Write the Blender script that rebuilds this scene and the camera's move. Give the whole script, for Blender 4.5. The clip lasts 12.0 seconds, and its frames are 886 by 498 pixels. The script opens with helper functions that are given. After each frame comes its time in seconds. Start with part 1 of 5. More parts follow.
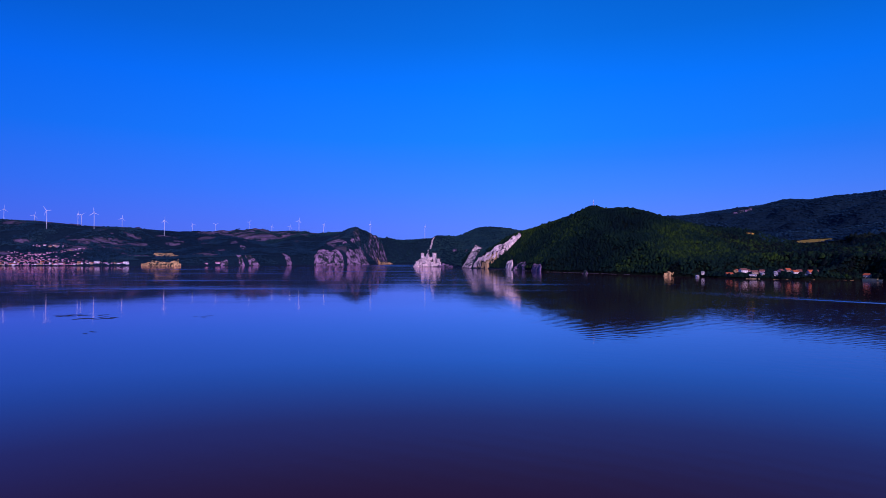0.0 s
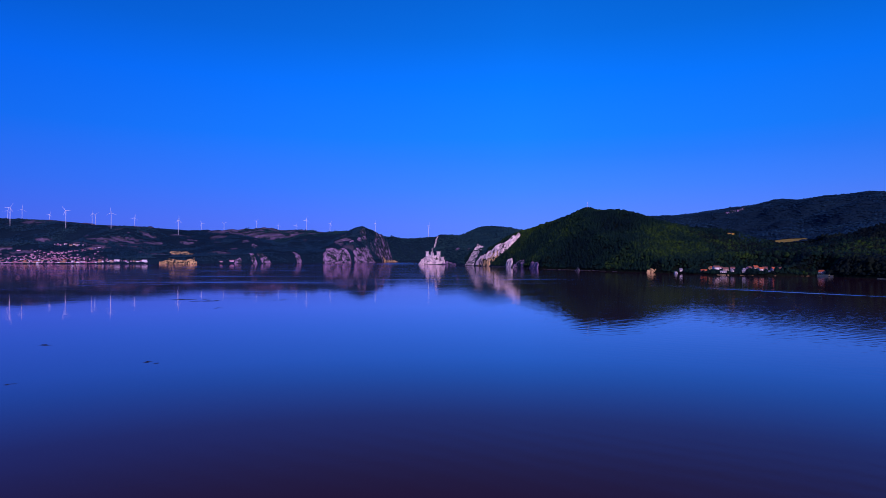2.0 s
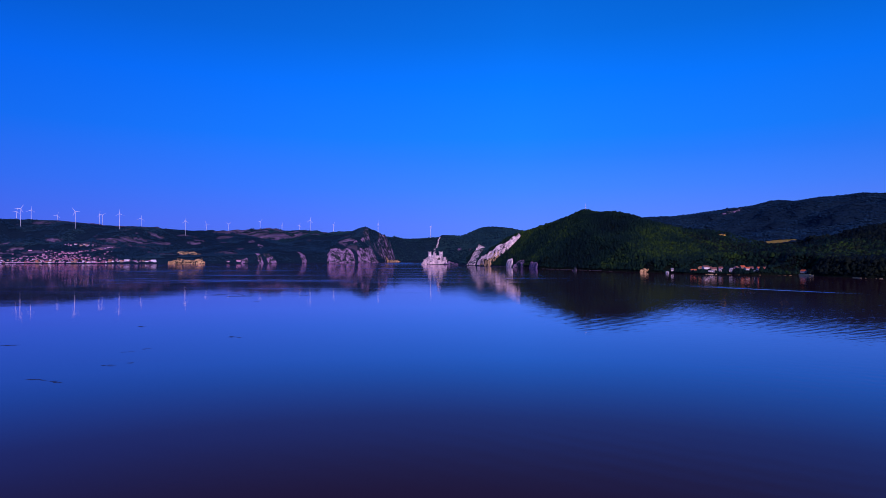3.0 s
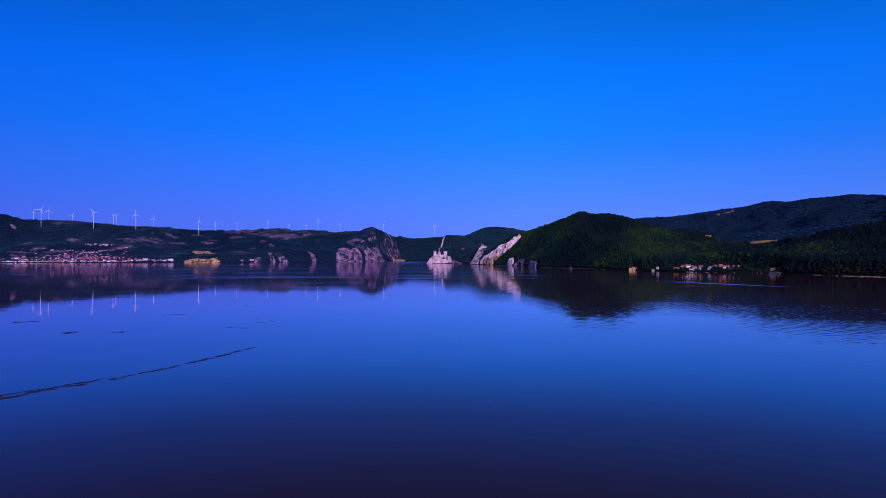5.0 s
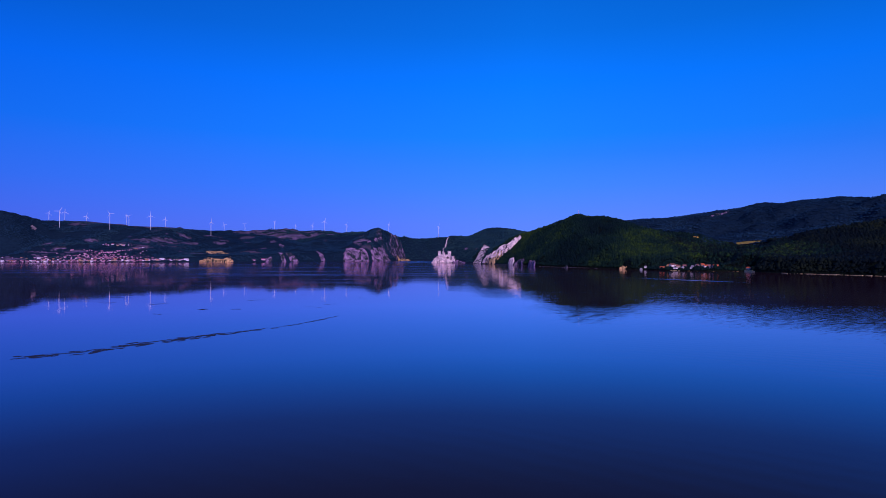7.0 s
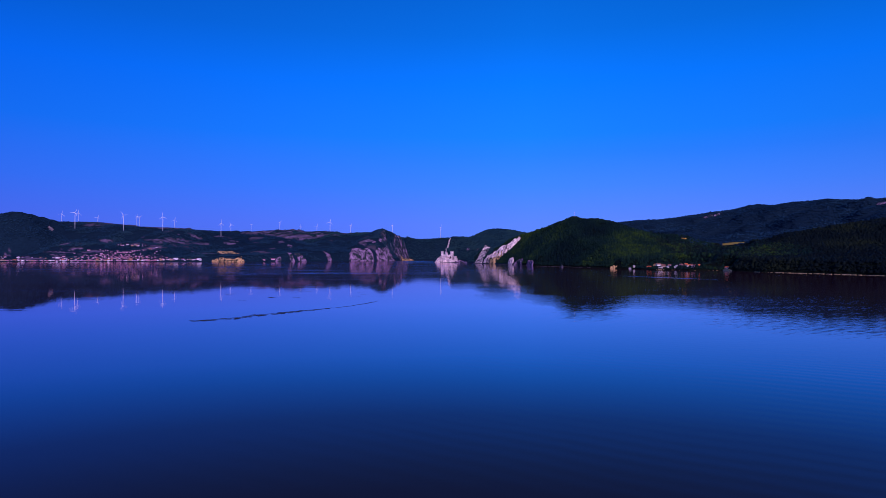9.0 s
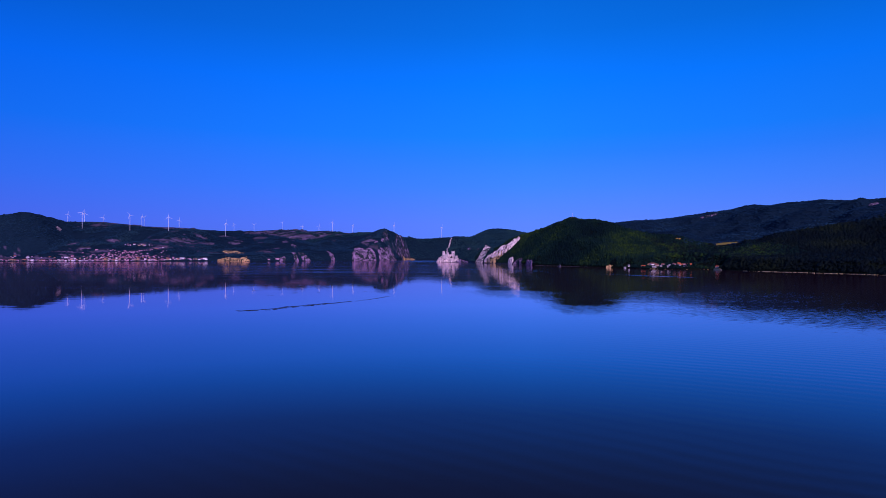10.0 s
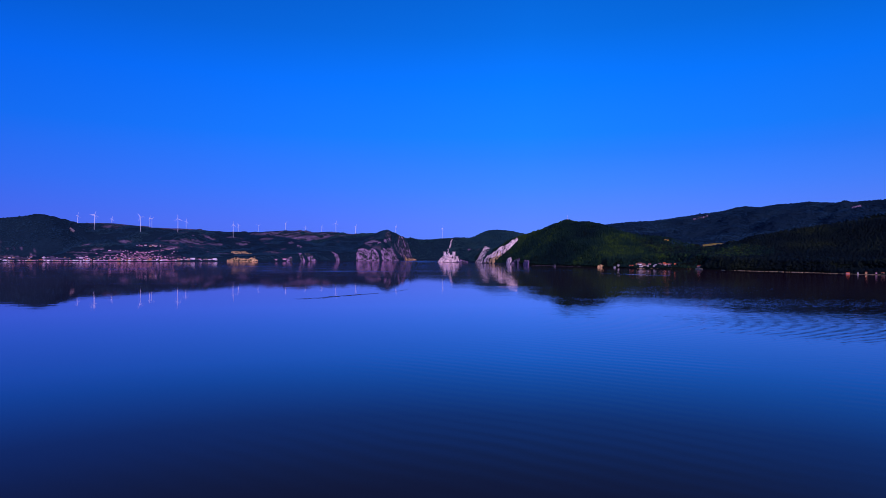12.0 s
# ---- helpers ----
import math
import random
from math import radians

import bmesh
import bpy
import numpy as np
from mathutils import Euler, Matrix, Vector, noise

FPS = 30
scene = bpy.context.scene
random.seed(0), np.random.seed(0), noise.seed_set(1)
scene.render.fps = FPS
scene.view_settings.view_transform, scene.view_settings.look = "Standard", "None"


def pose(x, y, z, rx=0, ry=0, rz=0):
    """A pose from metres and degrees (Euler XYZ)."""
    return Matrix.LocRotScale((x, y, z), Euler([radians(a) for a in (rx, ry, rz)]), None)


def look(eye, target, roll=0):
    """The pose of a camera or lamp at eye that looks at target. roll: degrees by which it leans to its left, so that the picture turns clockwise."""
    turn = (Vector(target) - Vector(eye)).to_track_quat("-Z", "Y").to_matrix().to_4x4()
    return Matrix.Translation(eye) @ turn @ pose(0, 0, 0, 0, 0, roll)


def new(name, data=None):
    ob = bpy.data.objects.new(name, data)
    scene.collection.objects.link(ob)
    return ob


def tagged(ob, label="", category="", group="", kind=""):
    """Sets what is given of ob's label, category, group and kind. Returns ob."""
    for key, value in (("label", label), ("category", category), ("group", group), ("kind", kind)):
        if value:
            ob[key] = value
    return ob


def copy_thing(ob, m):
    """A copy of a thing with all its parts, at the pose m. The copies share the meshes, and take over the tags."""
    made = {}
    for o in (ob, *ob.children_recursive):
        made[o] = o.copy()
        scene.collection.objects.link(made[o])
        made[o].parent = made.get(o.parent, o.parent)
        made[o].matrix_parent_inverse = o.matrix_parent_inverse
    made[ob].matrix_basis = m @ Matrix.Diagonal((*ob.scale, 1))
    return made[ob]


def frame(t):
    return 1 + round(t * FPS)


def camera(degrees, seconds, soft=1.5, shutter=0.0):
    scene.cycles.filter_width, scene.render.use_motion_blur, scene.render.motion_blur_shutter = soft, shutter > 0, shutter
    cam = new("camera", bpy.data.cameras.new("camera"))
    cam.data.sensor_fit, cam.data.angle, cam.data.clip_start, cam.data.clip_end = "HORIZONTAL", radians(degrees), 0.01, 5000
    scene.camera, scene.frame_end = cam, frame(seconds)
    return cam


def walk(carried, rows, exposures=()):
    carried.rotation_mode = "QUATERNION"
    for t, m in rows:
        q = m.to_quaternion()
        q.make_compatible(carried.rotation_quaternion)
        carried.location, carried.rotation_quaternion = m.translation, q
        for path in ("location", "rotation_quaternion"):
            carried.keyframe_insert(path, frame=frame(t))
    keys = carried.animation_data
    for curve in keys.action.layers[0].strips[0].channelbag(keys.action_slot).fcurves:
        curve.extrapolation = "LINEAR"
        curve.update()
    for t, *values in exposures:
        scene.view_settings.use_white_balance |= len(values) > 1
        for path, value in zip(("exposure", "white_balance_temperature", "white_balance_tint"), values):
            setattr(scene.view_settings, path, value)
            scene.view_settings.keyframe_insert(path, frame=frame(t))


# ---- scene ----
cam = camera(72.0, 12.0, soft=0.75)
# eye goes straight back over the water; per row: seconds, yaw, pitch, lean
START, END = (0.0, 0.0, 19.4), (-24.5, -465.5, 23.5)
TURNS = [
    (0.0, 0.0, 0.910, 0.0), (0.5, 0.012, 0.884, 0.02), (1.0, 0.078, 0.800, 0.02), (1.5, 0.160, 0.721, 0.02),
    (2.0, 0.201, 0.714, 0.02), (2.5, 0.256, 0.729, 0.01), (3.0, 0.330, 0.715, 0.0), (5.0, 0.597, 0.620, 0.0),
    (5.5, 0.651, 0.553, 0.0), (6.0, 0.731, 0.552, 0.01), (6.5, 0.777, 0.590, 0.0), (7.0, 0.820, 0.579, 0.0),
    (9.0, 0.919, 0.565, -0.02), (9.5, 0.935, 0.543, -0.02), (10.0, 0.960, 0.518, -0.02), (10.5, 0.950, 0.520, -0.02),
    (11.0, 0.947, 0.528, -0.01), (11.5, 0.939, 0.530, -0.01), (12.0, 0.916, 0.541, 0.0),
]


def eye_at(t):
    k = t / 12.0
    return [a + (b - a) * k for a, b in zip(START, END)]


walk(cam, [(t, pose(*eye_at(t), 90 + pitch, lean, yaw)) for t, yaw, pitch, lean in TURNS], exposures=[(0.0, 0.0), (12.0, 0.0)])

# ---- light ----
SUN_AZ, SUN_EL = radians(167), radians(24)      # compass bearing (clockwise from +y) and height of the evening sun
to_sun = Vector((math.sin(SUN_AZ) * math.cos(SUN_EL), math.cos(SUN_AZ) * math.cos(SUN_EL), math.sin(SUN_EL)))
sun = new("sun", bpy.data.lights.new("sun", "SUN"))
sun.data.energy, sun.data.angle, sun.data.color = 4.0, radians(0.6), (0.86, 0.61, 1.0)
sun.matrix_world = look(to_sun * 100, (0, 0, 0))

world = bpy.data.worlds.new("sky")
scene.world = world
world.use_nodes = True
wn, wl = world.node_tree.nodes, world.node_tree.links
sky = wn.new("ShaderNodeTexSky")
sky.sky_type, sky.sun_disc, sky.sun_elevation, sky.sun_rotation = "NISHITA", False, SUN_EL, SUN_AZ
wco = wn.new("ShaderNodeTexCoord")
wsep = wn.new("ShaderNodeSeparateXYZ")
wramp = wn.new("ShaderNodeValToRGB")
wl.new(wco.outputs["Generated"], wsep.inputs[0])
wl.new(wsep.outputs["Z"], wramp.inputs["Fac"])
# dusk gradient by the sine of the height over the horizon
stops = [(0.0, (0.095, 0.185, 0.90)), (0.05, (0.085, 0.19, 1.0)), (0.11, (0.040, 0.207, 1.04)), (0.19, (0.006, 0.210, 1.05)),
         (0.27, (0.0, 0.185, 1.04)), (0.34, (0.0, 0.145, 0.76)), (0.44, (0.0, 0.105, 0.56)), (0.8, (0.005, 0.06, 0.30))]
ramp = wramp.color_ramp
for i, (at, c) in enumerate(stops):
    e = ramp.elements[i] if i < 2 else ramp.elements.new(at)
    e.position, e.color = at, (*c, 1)
tint = wn.new("ShaderNodeMix")
tint.data_type, tint.blend_type = "RGBA", "MULTIPLY"
tint.inputs["Factor"].default_value = 1.0
tint.inputs["B"].default_value = (0.02, 0.05, 0.16, 1)
wl.new(sky.outputs[0], tint.inputs["A"])
wmix = wn.new("ShaderNodeMix")
wmix.data_type = "RGBA"
wmix.inputs["Factor"].default_value = 0.94
wl.new(tint.outputs["Result"], wmix.inputs["A"])
wl.new(wramp.outputs[0], wmix.inputs["B"])
# the glow is strongest over the gorge and fades to violet in the west
wside = wn.new("ShaderNodeMath")
wside.operation = "MULTIPLY_ADD"
wside.inputs[1].default_value, wside.inputs[2].default_value = 0.5, 0.5
wl.new(wsep.outputs["X"], wside.inputs[0])
wglow = wn.new("ShaderNodeValToRGB")
for i, (at, q) in enumerate([(0.20, (0.75, 0.70, 0.85)), (0.40, (1.0, 0.94, 0.99)), (0.56, (1.04, 1.09, 1.08)), (0.80, (0.94, 0.88, 0.89))]):
    e = wglow.color_ramp.elements[i] if i < 2 else wglow.color_ramp.elements.new(at)
    e.position, e.color = at, (*q, 1)
wl.new(wside.outputs[0], wglow.inputs["Fac"])
wall = wn.new("ShaderNodeMix")
wall.data_type, wall.blend_type = "RGBA", "MULTIPLY"
wall.inputs["Factor"].default_value = 1.0
wl.new(wmix.outputs["Result"], wall.inputs["A"])
wl.new(wglow.outputs[0], wall.inputs["B"])
wlow, wright, wboth, wlilac = wn.new("ShaderNodeMapRange"), wn.new("ShaderNodeMapRange"), wn.new("ShaderNodeMath"), wn.new("ShaderNodeMix")
wlow.inputs["From Min"].default_value, wlow.inputs["From Max"].default_value = 0.16, 0.02
wright.inputs["From Min"].default_value, wright.inputs["From Max"].default_value = 0.38, 0.64
wl.new(wsep.outputs["Z"], wlow.inputs["Value"])
wl.new(wside.outputs[0], wright.inputs["Value"])
wboth.operation = "MULTIPLY"
wl.new(wlow.outputs[0], wboth.inputs[0])
wl.new(wright.outputs[0], wboth.inputs[1])
wlilac.data_type, wlilac.blend_type = "RGBA", "ADD"
wlilac.inputs["B"].default_value = (0.032, 0.052, 0.06, 1)
wl.new(wboth.outputs[0], wlilac.inputs["Factor"])
wl.new(wall.outputs["Result"], wlilac.inputs["A"])
back = wn["Background"]
back.inputs["Strength"].default_value = 1.0
wl.new(wlilac.outputs["Result"], back.inputs["Color"])


# ---- materials ----
def nodes_of(name):
    m = bpy.data.materials.new(name)
    m.use_nodes = True
    n, l = m.node_tree.nodes, m.node_tree.links
    return m, n, l, n["Principled BSDF"]


def ramp_node(n, stops):
    r = n.new("ShaderNodeValToRGB")
    for i, (at, c) in enumerate(stops):
        e = r.color_ramp.elements[i] if i < 2 else r.color_ramp.elements.new(at)
        e.position, e.color = at, (*c, 1) if len(c) == 3 else c
    return r


def noise_node(n, l, scale, detail=4.0, rough=0.55, stretch=(1, 1, 1), coord="Object"):
    co, mp, t = n.new("ShaderNodeTexCoord"), n.new("ShaderNodeMapping"), n.new("ShaderNodeTexNoise")
    mp.inputs["Scale"].default_value = stretch
    t.inputs["Scale"].default_value, t.inputs["Detail"].default_value, t.inputs["Roughness"].default_value = scale, detail, rough
    l.new(co.outputs[coord], mp.inputs[0])
    l.new(mp.outputs[0], t.inputs["Vector"])
    return t


def mix_node(n, l, fac, a, b, mode="MIX"):
    m = n.new("ShaderNodeMix")
    m.data_type, m.blend_type = "RGBA", mode
    for key, v in (("Factor", fac), ("A", a), ("B", b)):
        if isinstance(v, (int, float)):
            m.inputs[key].default_value = v
        elif isinstance(v, tuple):
            m.inputs[key].default_value = (*v, 1)
        else:
            l.new(v, m.inputs[key])
    return m.outputs["Result"]


def bump_node(n, l, height, strength, distance, bsdf):
    b = n.new("ShaderNodeBump")
    b.inputs["Strength"].default_value, b.inputs["Distance"].default_value = strength, distance
    l.new(height, b.inputs["Height"])
    l.new(b.outputs[0], bsdf.inputs["Normal"])
    return b


def two_scale(name, c1, c2, c3, big, small, rough=0.8, bump=0.4, depth=0.3, metal=0.0, stretch=(1, 1, 1), wear=(0.45, 0.75)):
    """A surface whose colour varies at two scales, with fine relief."""
    m, n, l, p = nodes_of(name)
    a = noise_node(n, l, big, 5, 0.6, stretch)
    b = noise_node(n, l, small, 4, 0.65)
    ra = ramp_node(n, [(0.35, c1), (0.65, c2)])
    rb = ramp_node(n, [(wear[0], (0, 0, 0)), (wear[1], (1, 1, 1))])
    l.new(a.outputs["Fac"], ra.inputs[0])
    l.new(b.outputs["Fac"], rb.inputs[0])
    l.new(mix_node(n, l, rb.outputs[0], ra.outputs[0], c3), p.inputs["Base Color"])
    p.inputs["Roughness"].default_value, p.inputs["Metallic"].default_value = rough, metal
    p.inputs["Specular IOR Level"].default_value = 0.25
    bump_node(n, l, b.outputs["Fac"], bump, depth, p)
    return m


def ground_material():
    m, n, l, p = nodes_of("hill_ground")
    at = n.new("ShaderNodeAttribute")
    at.attribute_name = "meadow"
    sep = n.new("ShaderNodeSeparateColor")
    l.new(at.outputs["Color"], sep.inputs[0])
    fine = noise_node(n, l, 0.12, 6, 0.7)
    wide = noise_node(n, l, 0.016, 6, 0.7)
    # bluish wood colour, with distant haze mixed into it
    wood = ramp_node(n, [(0.3, (0.0038, 0.013, 0.024)), (0.7, (0.0075, 0.024, 0.038))])
    l.new(fine.outputs["Fac"], wood.inputs[0])
    dry = ramp_node(n, [(0.32, (0.034, 0.031, 0.062)), (0.5, (0.10, 0.075, 0.135)), (0.66, (0.24, 0.16, 0.23))])
    l.new(wide.outputs["Fac"], dry.inputs[0])
    furrow = noise_node(n, l, 0.05, 5, 0.7, (0.35, 2.2, 1))
    fr = ramp_node(n, [(0.42, (0, 0, 0)), (0.6, (1, 1, 1))])
    l.new(furrow.outputs["Fac"], fr.inputs[0])
    dry2 = mix_node(n, l, fr.outputs[0], dry.outputs[0], (0.045, 0.045, 0.05))
    col = mix_node(n, l, sep.outputs[0], wood.outputs[0], dry2)
    col = mix_node(n, l, sep.outputs[1], col, (0.36, 0.25, 0.045))
    near_ground = ramp_node(n, [(0.35, (0.0022, 0.0045, 0.003)), (0.65, (0.006, 0.011, 0.005))])
    l.new(fine.outputs["Fac"], near_ground.inputs[0])
    col = mix_node(n, l, sep.outputs[2], col, near_ground.outputs[0])
    l.new(col, p.inputs["Base Color"])
    p.inputs["Roughness"].default_value = 0.95
    p.inputs["Specular IOR Level"].default_value = 0.05
    bump_node(n, l, fine.outputs["Fac"], 0.8, 3.0, p)
    return m


def leaf_material(name, dark, light, warm, patch=0.009):
    m, n, l, p = nodes_of(name)
    geo = n.new("ShaderNodeNewGeometry")
    r = ramp_node(n, [(0.0, dark), (0.55, light), (1.0, warm)])
    wide = noise_node(n, l, patch, 5, 0.68)
    add = n.new("ShaderNodeMath")
    add.operation = "MULTIPLY_ADD"
    add.inputs[1].default_value = 0.34
    l.new(geo.outputs["Random Per Island"], add.inputs[0])
    far = n.new("ShaderNodeMapRange")
    far.inputs["From Min"].default_value, far.inputs["From Max"].default_value = 0.36, 0.66
    far.inputs["To Min"].default_value, far.inputs["To Max"].default_value = -0.05, 0.75
    l.new(wide.outputs["Fac"], far.inputs["Value"])
    l.new(far.outputs[0], add.inputs[2])
    l.new(add.outputs[0], r.inputs[0])
    grain = noise_node(n, l, 0.9, 5, 0.75)
    gr = ramp_node(n, [(0.3, (0.35, 0.35, 0.35)), (0.7, (1.25, 1.25, 1.25))])
    l.new(grain.outputs["Fac"], gr.inputs[0])
    l.new(mix_node(n, l, 1.0, r.outputs[0], gr.outputs[0], "MULTIPLY"), p.inputs["Base Color"])
    p.inputs["Roughness"].default_value = 0.6
    p.inputs["Specular IOR Level"].default_value = 0.06
    bump_node(n, l, grain.outputs["Fac"], 1.0, 1.2, p)
    return m


def crag_material(name, shade, pale, cover, green):
    """Limestone with upright streaks, and scrub or lichen holding on in ragged patches."""
    m, n, l, p = nodes_of(name)
    streak = noise_node(n, l, 0.11, 6, 0.7, (1, 1, 0.3))
    tone = ramp_node(n, [(0.36, shade), (0.60, pale)])
    l.new(streak.outputs["Fac"], tone.inputs[0])
    scrub = noise_node(n, l, 0.085, 7, 0.72, (1, 1, 0.7))
    mask = ramp_node(n, [(cover, (0, 0, 0)), (cover + 0.07, (1, 1, 1))])
    l.new(scrub.outputs["Fac"], mask.inputs[0])
    l.new(mix_node(n, l, mask.outputs[0], tone.outputs[0], green), p.inputs["Base Color"])
    p.inputs["Roughness"].default_value, p.inputs["Specular IOR Level"].default_value = 0.92, 0.15
    bump_node(n, l, streak.outputs["Fac"], 1.0, 3.0, p)
    return m


# long slicks and old wakes on the river: x, y, half-length, half-width, turn, strength
SLICKS = [(-332, 665, 205, 5, 83, 0.10), (-300, 443, 35, 6, 49, 0.10), (-204, 456, 19, 5, 35, 0.10), (-288, 449, 92, 9, 29, 0.10), (-255, 349, 77, 6, 68, 0.10), (-190, 390, 120, 5, 50, 0.10),
          (182, 285, 112, 24, -56, 0.15), (198, 252, 66, 4.5, -56, 0.6), (-150, 1700, 420, 130, 95, 0.10)]


def water_material():
    m, n, l, p = nodes_of("river_water")
    n.remove(p)
    out = n["Material Output"]
    # ripples: fine wavelets, long swell, calm lanes between breezes
    fine = noise_node(n, l, 0.32, 3, 0.5, (1.4, 0.8, 1))
    mid = noise_node(n, l, 0.12, 2, 0.5, (0.3, 1.1, 1))
    lane = noise_node(n, l, 0.0045, 5, 0.6, (0.4, 2.8, 1))
    calm = ramp_node(n, [(0.40, (0.45, 0.45, 0.45)), (0.64, (1, 1, 1))])
    l.new(lane.outputs["Fac"], calm.inputs[0])
    # the breeze is stronger off the wooded bank
    co, sep, rng = n.new("ShaderNodeTexCoord"), n.new("ShaderNodeSeparateXYZ"), n.new("ShaderNodeMapRange")
    l.new(co.outputs["Object"], sep.inputs[0])
    l.new(sep.outputs["X"], rng.inputs["Value"])
    rng.inputs["From Min"].default_value, rng.inputs["From Max"].default_value = -30, 170
    rng.inputs["To Min"].default_value, rng.inputs["To Max"].default_value = 0.12, 1.05
    amt = n.new("ShaderNodeMath")
    amt.operation = "MULTIPLY"
    l.new(calm.outputs[0], amt.inputs[0])
    l.new(rng.outputs[0], amt.inputs[1])
    b1, b2 = n.new("ShaderNodeBump"), n.new("ShaderNodeBump")
    b1.inputs["Distance"].default_value, b2.inputs["Distance"].default_value = 0.05, 0.07
    b1.inputs["Strength"].default_value = 0.35
    l.new(amt.outputs[0], b2.inputs["Strength"])
    l.new(mid.outputs["Fac"], b1.inputs["Height"])
    l.new(fine.outputs["Fac"], b2.inputs["Height"])
    # trains of small waves running towards the bank, in patches
    wco, wmap, wave, b3 = n.new("ShaderNodeTexCoord"), n.new("ShaderNodeMapping"), n.new("ShaderNodeTexWave"), n.new("ShaderNodeBump")
    wmap.inputs["Rotation"].default_value = (0, 0, radians(-58))
    l.new(wco.outputs["Object"], wmap.inputs[0])
    l.new(wmap.outputs[0], wave.inputs["Vector"])
    wave.inputs["Scale"].default_value, wave.inputs["Distortion"].default_value = 0.085, 9.0
    wave.inputs["Detail"].default_value, wave.inputs["Detail Scale"].default_value = 3.0, 0.22
    patch = noise_node(n, l, 0.011, 3, 0.6, (0.7, 1.4, 1))
    some = ramp_node(n, [(0.36, (0.1, 0.1, 0.1)), (0.58, (1, 1, 1))])
    l.new(patch.outputs["Fac"], some.inputs[0])
    swell = n.new("ShaderNodeMath")
    swell.operation = "MULTIPLY"
    l.new(some.outputs[0], swell.inputs[0])
    open_side = n.new("ShaderNodeMapRange")
    l.new(sep.outputs["X"], open_side.inputs["Value"])
    open_side.inputs["From Min"].default_value, open_side.inputs["From Max"].default_value = -70, 10
    open_side.inputs["To Min"].default_value, open_side.inputs["To Max"].default_value = 0.15, 1.0
    l.new(open_side.outputs[0], swell.inputs[1])
    fade, weak = n.new("ShaderNodeMapRange"), n.new("ShaderNodeMath")
    l.new(sep.outputs["Y"], fade.inputs["Value"])
    fade.inputs["From Min"].default_value, fade.inputs["From Max"].default_value = -330, -210
    fade.inputs["To Min"].default_value, fade.inputs["To Max"].default_value = 0.32, 0.11
    weak.operation = "MULTIPLY"
    l.new(swell.outputs[0], weak.inputs[0])
    l.new(fade.outputs[0], weak.inputs[1])
    l.new(weak.outputs[0], b3.inputs["Strength"])
    b3.inputs["Distance"].default_value = 0.08
    l.new(wave.outputs["Fac"], b3.inputs["Height"])
    l.new(b1.outputs[0], b3.inputs["Normal"])
    l.new(b3.outputs[0], b2.inputs["Normal"])
    gloss, deep, fres, mix = n.new("ShaderNodeBsdfGlossy"), n.new("ShaderNodeBsdfDiffuse"), n.new("ShaderNodeFresnel"), n.new("ShaderNodeMixShader")
    # the gloss colour is more violet off the town, nearly white off the woods
    bank_tint = n.new("ShaderNodeMapRange")
    l.new(sep.outputs["X"], bank_tint.inputs["Value"])
    bank_tint.inputs["From Min"].default_value, bank_tint.inputs["From Max"].default_value = -130, 60
    l.new(mix_node(n, l, bank_tint.outputs[0], (1.0, 0.84, 0.93), (1.0, 0.95, 1.0)), gloss.inputs["Color"])
    body_tint = n.new("ShaderNodeMapRange")              # body colour: navy up to y -240, purple from y 40
    l.new(sep.outputs["Y"], body_tint.inputs["Value"])
    body_tint.inputs["From Min"].default_value, body_tint.inputs["From Max"].default_value = -240, 40
    l.new(mix_node(n, l, body_tint.outputs[0], (0.0125, 0.0135, 0.0175), (0.042, 0.0138, 0.022)), deep.inputs["Color"])
    cat = noise_node(n, l, 0.010, 5, 0.65, (0.28, 1.7, 1))
    blur = ramp_node(n, [(0.46, (0.055, 0.055, 0.055)), (0.58, (0.09, 0.09, 0.09)), (0.72, (0.19, 0.19, 0.19))])
    l.new(cat.outputs["Fac"], blur.inputs[0])
    total = blur.outputs[0]
    for sx, sy, long, wide, turn, much in SLICKS:
        co2, mp2, gr = n.new("ShaderNodeTexCoord"), n.new("ShaderNodeMapping"), n.new("ShaderNodeTexGradient")
        mp2.vector_type, gr.gradient_type = "TEXTURE", "SPHERICAL"
        mp2.inputs["Location"].default_value, mp2.inputs["Rotation"].default_value = (sx, sy, 0), (0, 0, radians(turn))
        mp2.inputs["Scale"].default_value = (long, wide, 1)
        l.new(co2.outputs["Object"], mp2.inputs[0])
        l.new(mp2.outputs[0], gr.inputs[0])
        more = n.new("ShaderNodeMath")
        more.operation = "MULTIPLY_ADD"
        more.inputs[1].default_value = much
        l.new(gr.outputs["Fac"], more.inputs[0])
        l.new(total, more.inputs[2])
        total = more.outputs[0]
    # ripples under the wooded bank are sharp, those in the open reach blend into haze
    sharp, final = n.new("ShaderNodeMapRange"), n.new("ShaderNodeMath")
    l.new(sep.outputs["X"], sharp.inputs["Value"])
    sharp.inputs["From Min"].default_value, sharp.inputs["From Max"].default_value = 60, 230
    sharp.inputs["To Min"].default_value, sharp.inputs["To Max"].default_value = 1.0, 0.55
    reach, both = n.new("ShaderNodeMapRange"), n.new("ShaderNodeMath")
    l.new(sep.outputs["Y"], reach.inputs["Value"])
    reach.inputs["From Min"].default_value, reach.inputs["From Max"].default_value = -50, 520
    reach.inputs["To Min"].default_value, reach.inputs["To Max"].default_value = 0.35, 1.0
    both.operation = final.operation = "MULTIPLY"
    l.new(sharp.outputs[0], both.inputs[0])
    l.new(reach.outputs[0], both.inputs[1])
    l.new(total, final.inputs[0])
    l.new(both.outputs[0], final.inputs[1])
